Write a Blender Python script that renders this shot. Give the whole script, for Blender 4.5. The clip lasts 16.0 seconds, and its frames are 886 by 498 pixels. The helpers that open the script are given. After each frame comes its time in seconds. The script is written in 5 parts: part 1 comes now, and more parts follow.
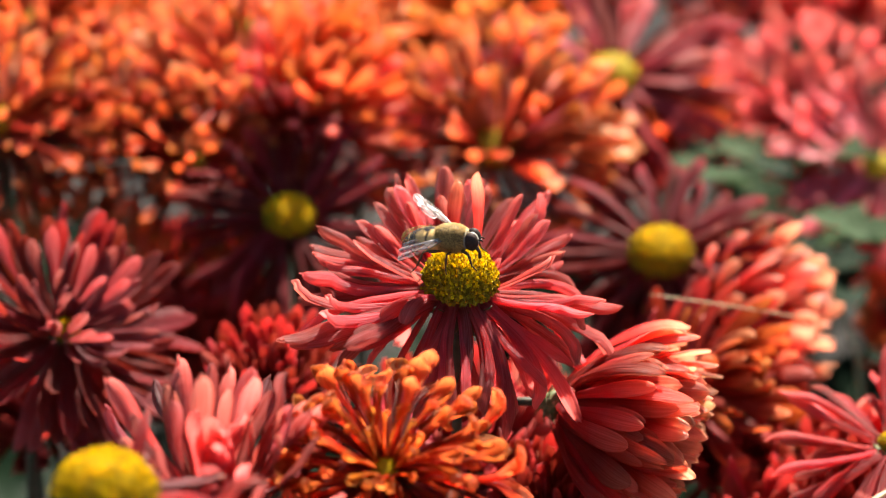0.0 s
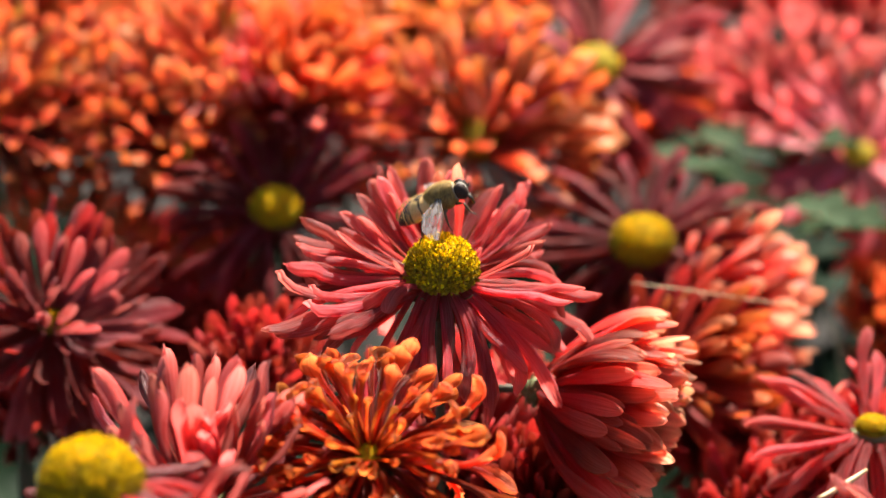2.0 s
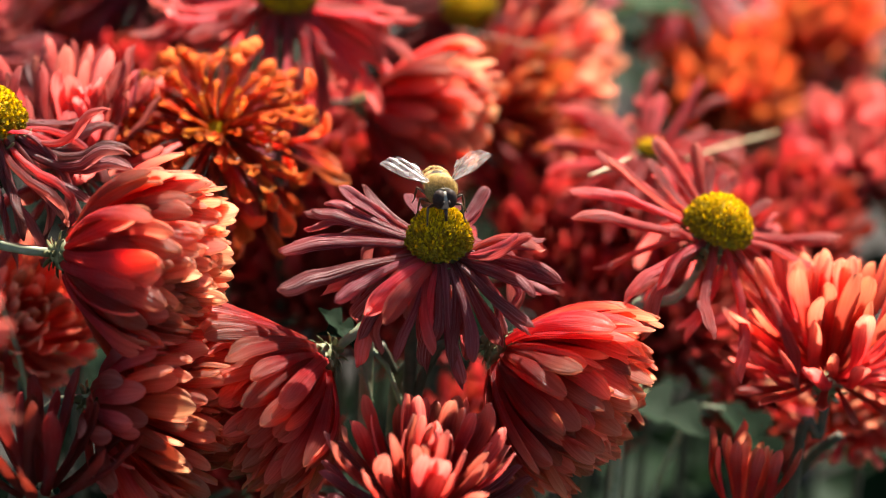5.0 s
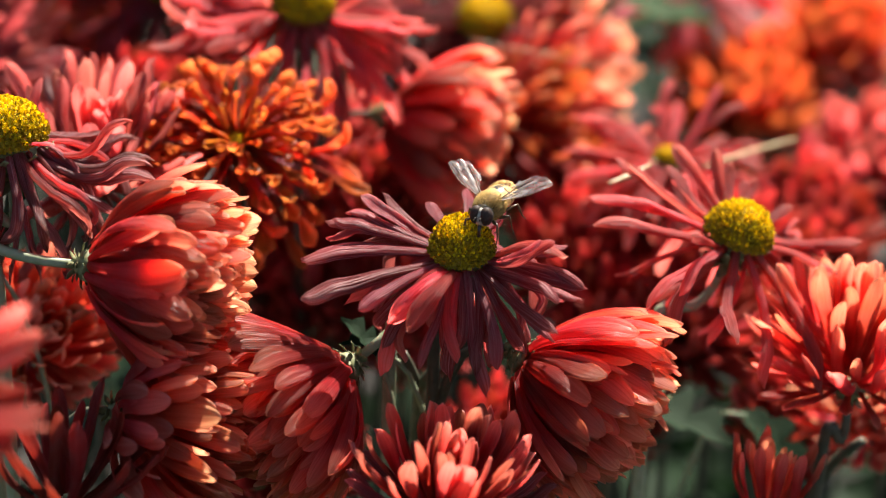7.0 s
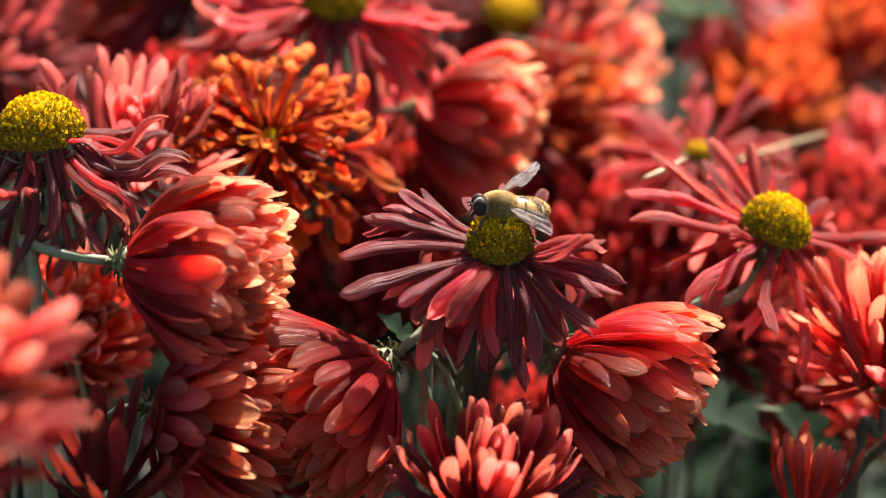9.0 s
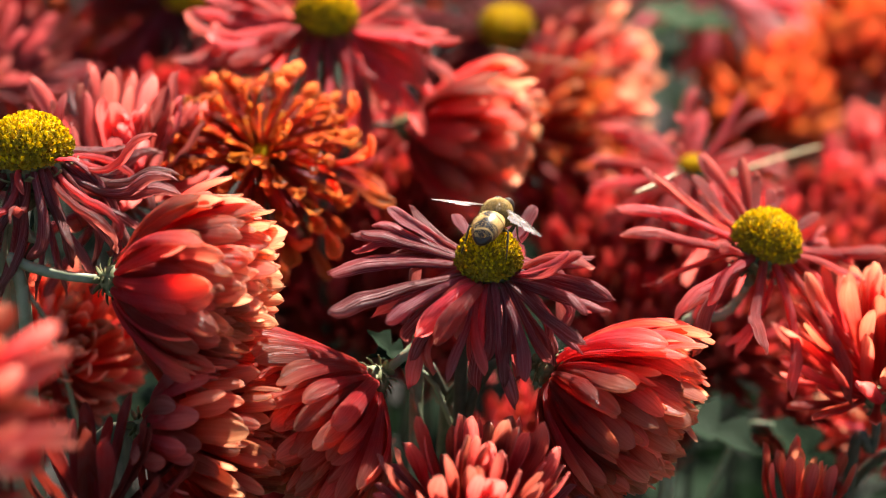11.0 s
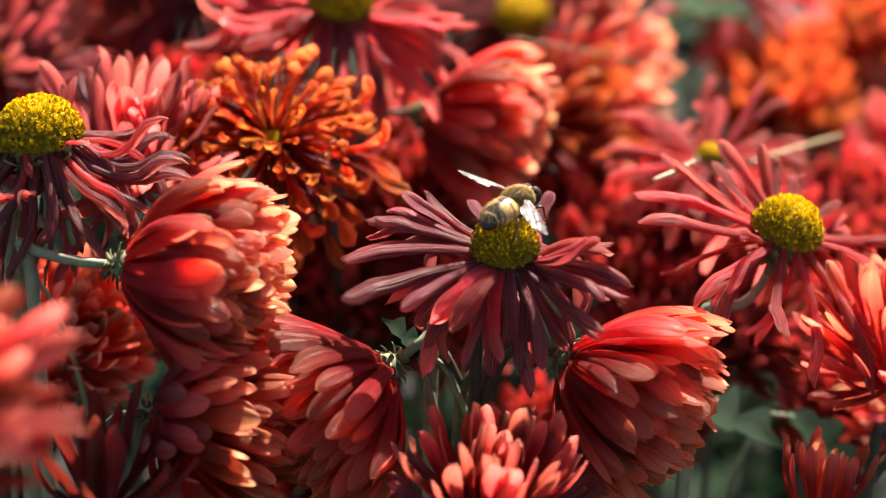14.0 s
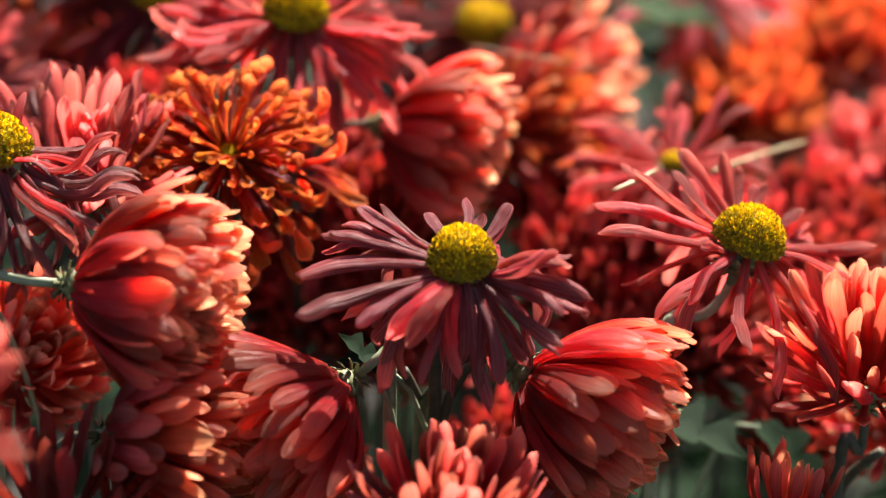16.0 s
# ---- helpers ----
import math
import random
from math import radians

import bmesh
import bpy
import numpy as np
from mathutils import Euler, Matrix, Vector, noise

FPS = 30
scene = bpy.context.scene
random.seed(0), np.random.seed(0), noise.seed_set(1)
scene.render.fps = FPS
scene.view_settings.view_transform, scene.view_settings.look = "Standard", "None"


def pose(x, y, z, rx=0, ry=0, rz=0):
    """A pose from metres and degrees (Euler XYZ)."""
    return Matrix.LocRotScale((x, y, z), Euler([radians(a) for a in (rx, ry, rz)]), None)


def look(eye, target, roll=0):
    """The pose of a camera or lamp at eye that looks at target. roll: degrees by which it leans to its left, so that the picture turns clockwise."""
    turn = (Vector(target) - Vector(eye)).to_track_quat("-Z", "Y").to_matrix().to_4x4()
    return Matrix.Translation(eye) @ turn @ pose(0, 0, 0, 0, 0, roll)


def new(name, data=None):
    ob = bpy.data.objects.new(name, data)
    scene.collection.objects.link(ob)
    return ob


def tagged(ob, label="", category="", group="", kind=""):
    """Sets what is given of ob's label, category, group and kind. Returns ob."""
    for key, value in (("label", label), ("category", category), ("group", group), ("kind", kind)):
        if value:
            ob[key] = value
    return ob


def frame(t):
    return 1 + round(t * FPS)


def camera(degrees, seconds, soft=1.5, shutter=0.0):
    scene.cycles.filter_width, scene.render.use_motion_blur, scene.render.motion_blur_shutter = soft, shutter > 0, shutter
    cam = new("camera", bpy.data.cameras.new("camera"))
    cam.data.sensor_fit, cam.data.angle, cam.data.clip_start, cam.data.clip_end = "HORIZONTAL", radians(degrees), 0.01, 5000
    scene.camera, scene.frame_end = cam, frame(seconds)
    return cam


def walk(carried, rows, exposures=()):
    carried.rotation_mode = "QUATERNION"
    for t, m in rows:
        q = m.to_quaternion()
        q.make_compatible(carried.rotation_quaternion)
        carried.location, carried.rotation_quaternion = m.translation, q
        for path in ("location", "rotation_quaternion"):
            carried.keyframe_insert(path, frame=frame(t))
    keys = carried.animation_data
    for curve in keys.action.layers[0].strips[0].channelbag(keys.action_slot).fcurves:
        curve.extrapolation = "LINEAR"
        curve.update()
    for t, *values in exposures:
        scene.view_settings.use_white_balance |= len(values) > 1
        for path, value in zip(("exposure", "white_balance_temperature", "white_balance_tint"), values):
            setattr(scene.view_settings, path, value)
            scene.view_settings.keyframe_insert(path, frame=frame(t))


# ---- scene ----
cam = camera(24, 16.0, soft=1.05, shutter=0.2)
cam.data.dof.use_dof, cam.data.dof.focus_distance, cam.data.dof.aperture_fstop = True, 0.335, 11.5
walk(cam, [
    (0.0, pose(0.00000, 0.00000, 0.65000, 66.000, 0.000, 0.000)),
    (0.5, pose(-0.00024, -0.00137, 0.65005, 65.741, 0.015, 0.018)),
    (1.0, pose(0.00050, -0.00315, 0.65076, 65.790, 0.182, -0.077)),
    (1.5, pose(0.00152, -0.00486, 0.65162, 65.762, 0.228, -0.154)),
    (2.0, pose(0.00247, -0.00532, 0.65204, 65.770, 0.336, -0.257)),
    (2.5, pose(0.00365, -0.00777, 0.65209, 65.814, 0.347, -0.284)),
    (2.6, pose(0.00365, -0.00777, 0.65209, 65.814, 0.347, -0.284)),
    (2.7, pose(0.00364, -0.00840, 0.65200, 65.780, 0.296, -0.261)),
    (2.8, pose(0.00362, -0.01028, 0.65173, 65.679, 0.142, -0.192)),
    (2.9, pose(0.00357, -0.01658, 0.65084, 65.339, -0.368, 0.044)),
    (3.0, pose(0.00352, -0.02350, 0.64985, 64.962, -0.927, 0.310)),
    (3.1, pose(0.00477, -0.03238, 0.64902, 64.679, -1.317, 0.072)),
    (3.2, pose(0.00577, -0.03948, 0.64835, 64.453, -1.629, -0.117)),
    (3.3, pose(0.00688, -0.04730, 0.64761, 64.203, -1.971, -0.323)),
    (3.4, pose(0.00788, -0.05440, 0.64695, 63.976, -2.281, -0.509)),
    (3.5, pose(0.00853, -0.05902, 0.64651, 63.829, -2.482, -0.629)),
    (3.6, pose(0.00987, -0.06540, 0.64666, 63.687, -2.496, -1.067)),
    (3.7, pose(0.01089, -0.07023, 0.64677, 63.580, -2.507, -1.399)),
    (3.8, pose(0.01171, -0.07410, 0.64686, 63.495, -2.517, -1.665)),
    (3.9, pose(0.01219, -0.07642, 0.64691, 63.444, -2.522, -1.825)),
    (4.0, pose(0.01260, -0.07835, 0.64696, 63.402, -2.527, -1.959)),
    (4.2, pose(0.01284, -0.07927, 0.64687, 63.272, -2.632, -2.155)),
    (6.5, pose(0.00798, -0.07642, 0.64293, 63.837, -1.936, -2.589)),
    (7.0, pose(0.00926, -0.07929, 0.64439, 63.855, -1.821, -2.450)),
    (7.5, pose(0.00646, -0.08085, 0.64539, 63.856, -1.770, -2.228)),
    (8.0, pose(0.00674, -0.08016, 0.64358, 63.869, -1.717, -2.192)),
    (8.5, pose(0.00593, -0.07813, 0.64258, 63.862, -1.566, -2.439)),
    (9.0, pose(0.00410, -0.07848, 0.64301, 63.861, -1.518, -2.428)),
    (11.5, pose(0.00821, -0.07696, 0.64448, 64.075, -1.148, -2.226)),
    (12.0, pose(0.00788, -0.07632, 0.64296, 64.028, -1.253, -2.190)),
    (12.5, pose(0.00972, -0.07656, 0.64284, 64.081, -1.072, -2.115)),
    (13.0, pose(0.00914, -0.07717, 0.64286, 64.018, -1.071, -1.992)),
    (13.5, pose(0.00922, -0.07429, 0.64107, 63.996, -1.103, -1.896)),
    (14.0, pose(0.00761, -0.07360, 0.64014, 64.015, -1.146, -1.863)),
    (14.5, pose(0.00800, -0.07289, 0.63993, 63.957, -1.215, -1.786)),
    (15.0, pose(0.01048, -0.07143, 0.63961, 64.057, -1.015, -2.114)),
    (15.5, pose(0.01192, -0.07019, 0.63956, 64.101, -0.875, -2.612)),
    (16.0, pose(0.01112, -0.06858, 0.63899, 64.208, -0.804, -2.720)),
], [(0.0, 1.82), (16.0, 1.82)])

# ---- light ----
SUN_ELEVATION, SUN_AZIMUTH = 50.0, 24.0  # degrees; azimuth from +y towards +x
world = bpy.data.worlds.new("sky")
world.use_nodes = True
scene.world = world
sky = world.node_tree.nodes.new("ShaderNodeTexSky")
sky.sky_type, sky.sun_disc = "NISHITA", False
sky.sun_elevation, sky.sun_rotation = radians(SUN_ELEVATION), radians(SUN_AZIMUTH)
background = world.node_tree.nodes["Background"]
background.inputs["Strength"].default_value = 0.048
world.node_tree.links.new(sky.outputs[0], background.inputs["Color"])

sun = new("sun", bpy.data.lights.new("sun", "SUN"))
sun.data.energy, sun.data.angle, sun.data.color = 5.0, radians(0.6), (1.0, 0.93, 0.83)
ce, se = math.cos(radians(SUN_ELEVATION)), math.sin(radians(SUN_ELEVATION))
SUN_WAY = Vector((math.sin(radians(SUN_AZIMUTH)) * ce, math.cos(radians(SUN_AZIMUTH)) * ce, se))
sun.matrix_basis = look(SUN_WAY * 3, (0, 0, 0))


# ---- materials ----
def nodes_of(name):
    m = bpy.data.materials.new(name)
    m.use_nodes = True
    t = m.node_tree
    return m, t.nodes, t.links, t.nodes["Principled BSDF"]


def mixed(nodes, links, a, b, factor, blend="MIX"):
    """A colour mix; a, b and factor are sockets or values."""
    n = nodes.new("ShaderNodeMix")
    n.data_type, n.blend_type = "RGBA", blend
    for socket, value in ((n.inputs["Factor"], factor), (n.inputs["A"], a), (n.inputs["B"], b)):
        if hasattr(value, "links"):
            links.new(value, socket)
        else:
            socket.default_value = (*value, 1) if isinstance(value, tuple) else value
    return n.outputs["Result"]


def ranged(nodes, links, value, a, b, c=0.0, d=1.0):
    n = nodes.new("ShaderNodeMapRange")
    links.new(value, n.inputs["Value"])
    for key, v in (("From Min", a), ("From Max", b), ("To Min", c), ("To Max", d)):
        n.inputs[key].default_value = v
    return n.outputs[0]


def noisy(nodes, links, vector, scale, detail=3.0, shift=None):
    n = nodes.new("ShaderNodeTexNoise")
    if shift is not None:
        n.noise_dimensions = "4D"
        links.new(shift, n.inputs["W"])
    n.inputs["Scale"].default_value, n.inputs["Detail"].default_value = scale, detail
    if vector is not None:
        links.new(vector, n.inputs["Vector"])
    return n.outputs["Fac"]


def petal_material(name, face, face_tip, back, back_tip, glow=0.5, island=False, worn=0.0, rough=0.35, streak=0.25, sheer=0.15, shine=0.42):
    """A petal: one colour on its face and one on its back, each running from base to tip, veins along it, and light passing through."""
    m, nodes, links, bsdf = nodes_of(name)
    uv = nodes.new("ShaderNodeUVMap")
    split = nodes.new("ShaderNodeSeparateXYZ")
    links.new(uv.outputs[0], split.inputs[0])
    along = ranged(nodes, links, split.outputs["X"], 0.63, 1.0)
    side = ranged(nodes, links, split.outputs["Y"], 0.49, 0.51)
    front = mixed(nodes, links, face, face_tip, along)
    rear = mixed(nodes, links, back, back_tip, along)
    colour = mixed(nodes, links, rear, front, side)
    info = nodes.new("ShaderNodeNewGeometry" if island else "ShaderNodeObjectInfo")
    rnd = info.outputs["Random Per Island" if island else "Random"]
    own = ranged(nodes, links, rnd, 0, 1, 0, 40)
    stretch = nodes.new("ShaderNodeMapping")
    stretch.inputs["Scale"].default_value = (1.6, 7.5, 1)
    links.new(uv.outputs[0], stretch.inputs["Vector"])
    vein = noisy(nodes, links, stretch.outputs[0], 1.4, 4, own)
    lined = nodes.new("ShaderNodeMapping")
    lined.inputs["Scale"].default_value = (1.6, 52.0, 1)
    links.new(uv.outputs[0], lined.inputs["Vector"])
    line = noisy(nodes, links, lined.outputs[0], 1.0, 2, own)
    place = nodes.new("ShaderNodeTexCoord")
    stain = noisy(nodes, links, place.outputs["Object"], 5.0 if not island else 90, 3)
    hue = nodes.new("ShaderNodeHueSaturation")
    links.new(colour, hue.inputs["Color"])
    links.new(ranged(nodes, links, rnd, 0, 1, 0.487, 0.513), hue.inputs["Hue"])
    links.new(ranged(nodes, links, rnd, 1, 0, 0.72, 1.22), hue.inputs["Value"])
    links.new(ranged(nodes, links, stain, 0.3, 0.7, 1.0, 0.85), hue.inputs["Saturation"])
    dark = mixed(nodes, links, hue.outputs[0], (0.80, 0.50, 0.52), ranged(nodes, links, vein, 0.35, 0.65, 0.6, 0.0), "MULTIPLY")
    dark = mixed(nodes, links, dark, (0.72, 0.42, 0.44), ranged(nodes, links, line, 0.38, 0.6, 0.55, 0.0), "MULTIPLY")
    if streak:
        dark = mixed(nodes, links, dark, (0.72, 0.40, 0.42), ranged(nodes, links, line, 0.48, 0.64, 0, streak))
    if worn:
        dry = ranged(nodes, links, stain, 0.52, 0.66, 0, worn)
        dark = mixed(nodes, links, dark, (0.34, 0.17, 0.14), dry)
    links.new(dark, bsdf.inputs["Base Color"])
    bsdf.inputs["Roughness"].default_value = rough
    bsdf.inputs["Specular IOR Level"].default_value = shine
    bsdf.inputs["Sheen Weight"].default_value = 0.03
    bump = nodes.new("ShaderNodeBump")
    bump.inputs["Strength"].default_value, bump.inputs["Distance"].default_value = 0.9, 0.0001 if island else 0.006
    relief = nodes.new("ShaderNodeMath")
    relief.operation = "ADD"
    links.new(vein, relief.inputs[0])
    links.new(line, relief.inputs[1])
    links.new(relief.outputs[0], bump.inputs["Height"])
    links.new(bump.outputs[0], bsdf.inputs["Normal"])
    thin = nodes.new("ShaderNodeBsdfTranslucent")
    sat = nodes.new("ShaderNodeHueSaturation")
    sat.inputs["Hue"].default_value, sat.inputs["Saturation"].default_value, sat.inputs["Value"].default_value = 0.513, 0.90, 1.5
    links.new(dark, sat.inputs["Color"])
    links.new(sat.outputs[0], thin.inputs["Color"])
    mix = nodes.new("ShaderNodeMixShader")
    mix.inputs[0].default_value = glow
    links.new(bsdf.outputs[0], mix.inputs[1])
    links.new(thin.outputs[0], mix.inputs[2])
    clear, veil = nodes.new("ShaderNodeBsdfTransparent"), nodes.new("ShaderNodeMixShader")
    links.new(sat.outputs[0], clear.inputs["Color"])
    veil.inputs[0].default_value = sheer
    links.new(mix.outputs[0], veil.inputs[1])
    links.new(clear.outputs[0], veil.inputs[2])
    links.new(veil.outputs[0], nodes["Material Output"].inputs["Surface"])
    return m


def plain_material(name, a, b, scale=200.0, rough=0.6, bump=0.3, depth=0.0005, island=False, through_light=0.0, spec=0.4):
    """Two colours by noise at two scales, with fine relief."""
    m, nodes, links, bsdf = nodes_of(name)
    place = nodes.new("ShaderNodeTexCoord")
    fine, wide = noisy(nodes, links, place.outputs["Object"], scale, 4), noisy(nodes, links, place.outputs["Object"], scale / 6, 2)
    colour = mixed(nodes, links, a, b, ranged(nodes, links, fine, 0.35, 0.65))
    colour = mixed(nodes, links, colour, tuple(0.6 * v for v in a), ranged(nodes, links, wide, 0.55, 0.75, 0, 0.5))
    if island:
        geo = nodes.new("ShaderNodeNewGeometry")
        hue = nodes.new("ShaderNodeHueSaturation")
        links.new(colour, hue.inputs["Color"])
        links.new(ranged(nodes, links, geo.outputs["Random Per Island"], 0, 1, 0.7, 1.25), hue.inputs["Value"])
        colour = hue.outputs[0]
    links.new(colour, bsdf.inputs["Base Color"])
    bsdf.inputs["Roughness"].default_value, bsdf.inputs["Specular IOR Level"].default_value = rough, spec
    b_node = nodes.new("ShaderNodeBump")
    b_node.inputs["Strength"].default_value, b_node.inputs["Distance"].default_value = bump, depth
    links.new(fine, b_node.inputs["Height"])
    links.new(b_node.outputs[0], bsdf.inputs["Normal"])
    if through_light:
        thin, mix = nodes.new("ShaderNodeBsdfTranslucent"), nodes.new("ShaderNodeMixShader")
        links.new(colour, thin.inputs["Color"])
        mix.inputs[0].default_value = through_light
        links.new(bsdf.outputs[0], mix.inputs[1])
        links.new(thin.outputs[0], mix.inputs[2])
        links.new(mix.outputs[0], nodes["Material Output"].inputs["Surface"])
    return m


# Petal colours: face base, face tip, back base, back tip.
TONES = {
    "rose": ((0.790, 0.155, 0.175), (0.910, 0.340, 0.310), (0.750, 0.150, 0.170), (0.920, 0.380, 0.350)),
    "maroon": ((0.520, 0.075, 0.100), (0.680, 0.180, 0.190), (0.500, 0.085, 0.115), (0.700, 0.230, 0.235)),
    "scarlet": ((0.66, 0.032, 0.042), (0.86, 0.26, 0.20), (0.66, 0.038, 0.060), (0.93, 0.54, 0.48)),
    "coral": ((0.74, 0.036, 0.040), (0.95, 0.44, 0.27), (0.74, 0.045, 0.052), (0.95, 0.54, 0.40)),
    "peach": ((0.820, 0.210, 0.090), (0.930, 0.630, 0.400), (0.780, 0.110, 0.075), (0.930, 0.610, 0.450)),
    "flame": ((0.720, 0.170, 0.020), (0.880, 0.380, 0.065), (0.700, 0.090, 0.025), (0.920, 0.360, 0.140)),
    "orange": ((0.800, 0.270, 0.018), (0.850, 0.250, 0.035), (0.720, 0.130, 0.025), (0.860, 0.300, 0.090)),
    "amber": ((0.860, 0.430, 0.020), (0.880, 0.370, 0.030), (0.780, 0.250, 0.025), (0.880, 0.420, 0.090)),
    # Orange with shade put into its dark bases and sunlight into its tips.
    "shaded_orange": ((0.460, 0.055, 0.016), (0.780, 0.270, 0.045), (0.430, 0.040, 0.016), (0.800, 0.270, 0.060)),
    # Red darkened in colour to stand for flowers in shade.
    "shaded_red": ((0.47, 0.028, 0.026), (0.60, 0.070, 0.060), (0.45, 0.030, 0.030), (0.62, 0.085, 0.075)),
    # Pink with sunlight put into it, mostly for petals the sun strikes.
    "blush": ((0.86, 0.15, 0.17), (0.94, 0.40, 0.38), (0.84, 0.18, 0.20), (0.94, 0.44, 0.42)),
    "wilted": ((0.50, 0.120, 0.125), (0.60, 0.26, 0.21), (0.46, 0.150, 0.140), (0.60, 0.32, 0.25)),
}
# How much light passes through a petal, scattered and straight.
THIN = {"coral": (0.65, 0.25), "peach": (0.66, 0.26), "scarlet": (0.6, 0.22), "flame": (0.66, 0.34), "orange": (0.66, 0.34), "amber": (0.66, 0.34), "rose": (0.62, 0.26), "blush": (0.6, 0.24)}
PETAL = {k: petal_material(f"petal_{k}", *v, worn=0.5 if k == "wilted" else 0.14 if k in ("maroon", "rose") else 0.05, rough=0.52 if k in ("maroon", "rose", "shaded_red", "wilted", "shaded_orange") else 0.36, glow=THIN.get(k, (0.5, 0.15))[0], sheer=THIN.get(k, (0.5, 0.15))[1], shine=0.2 if k in ("shaded_red", "shaded_orange") else 0.42, streak=0.7 if k in ("maroon", "wilted") else 0.35 if k == "rose" else 0.05) for k, v in TONES.items()}
PETALS_JOINED = {k: petal_material(f"petals_{k}", *v, island=True, streak=0.0, rough=0.5, glow=0.48, shine=0.2 if k in ("shaded_red", "shaded_orange") else 0.36) for k, v in TONES.items()}
FLORET = plain_material("disc_floret", (0.93, 0.70, 0.006), (0.88, 0.74, 0.020), 8, 0.6, bump=0.0, island=True, through_light=0.5, spec=0.25)
# Olive of spent florets, with the shade low on the disc put in too.
FLORET_OLD_SHADED = plain_material("spent_shaded_floret", (0.58, 0.42, 0.016), (0.36, 0.26, 0.035), 8, 0.75, bump=0.0, island=True, through_light=0.4, spec=0.15)
# Brown of the woody stems, with shade put into the colour.
STEM_BROWN_SHADED = plain_material("shaded_brown_stem", (0.045, 0.048, 0.026), (0.085, 0.075, 0.045), 500, 0.65)
# Green of the stems, with sunlight put into the colour.
STEM_SUNLIT = plain_material("stem", (0.19, 0.225, 0.12), (0.27, 0.295, 0.19), 500, 0.55)
BRACT = plain_material("bract", (0.10, 0.13, 0.045), (0.20, 0.19, 0.09), 5, 0.6, bump=0.1, depth=0.0003)
# Leaf colour kept near black: it carries the shade under the flowers.
LEAF_SHADED = plain_material("leaf", (0.006, 0.016, 0.006), (0.012, 0.028, 0.010), 160, 0.65, island=True, through_light=0.2, spec=0.08)
# The same leaf with sunlight put into its colour.
LEAF_SUNLIT = plain_material("sunlit_leaf", (0.045, 0.078, 0.032), (0.07, 0.105, 0.05), 160, 0.7, through_light=0.3, spec=0.08)
# Soil darkened in colour to stand for the shade between the plants.
SOIL = plain_material("soil", (0.014, 0.011, 0.008), (0.030, 0.022, 0.016), 40, 0.9, 0.8, 0.01)
STRAW = plain_material("straw", (0.36, 0.24, 0.11), (0.48, 0.35, 0.18), 300, 0.5)


# ---- builders ----
def mesh_of(name, verts, faces, material, uvs=None, smooth=True):
    me = bpy.data.meshes.new(name)
    me.from_pydata([tuple(v) for v in verts], [], [tuple(f) for f in faces])
    if uvs is not None:
        layer = me.uv_layers.new(name="UVMap")
        loops = np.empty(len(me.loops), dtype=np.int32)
        me.loops.foreach_get("vertex_index", loops)
        layer.data.foreach_set("uv", np.asarray(uvs, dtype=np.float32)[loops].ravel())
    me.materials.append(material)
    if smooth:
        me.polygons.foreach_set("use_smooth", [True] * len(me.polygons))
    me.update()
    return me


def put(name, me, parent=None, m=None, label=""):
    ob = new(name, me)
    ob.parent = parent
    if m is not None:
        ob.matrix_basis = m
    return tagged(ob, label)


def joined(pieces):
    """Verts, faces and uvs of several (verts, faces, uvs, matrix) pieces in one."""
    vs, fs, us, n = [], [], [], 0
    for v, f, u, m in pieces:
        a = np.array(m)
        vs.append(v @ a[:3, :3].T + a[:3, 3])
        fs += [[i + n for i in face] for face in f]
        us.append(u)
        n += len(v)
    return np.concatenate(vs), fs, np.concatenate(us)


def smooth_step(a, b, x):
    t = np.clip((x - a) / (b - a), 0, 1)
    return t * t * (3 - 2 * t)


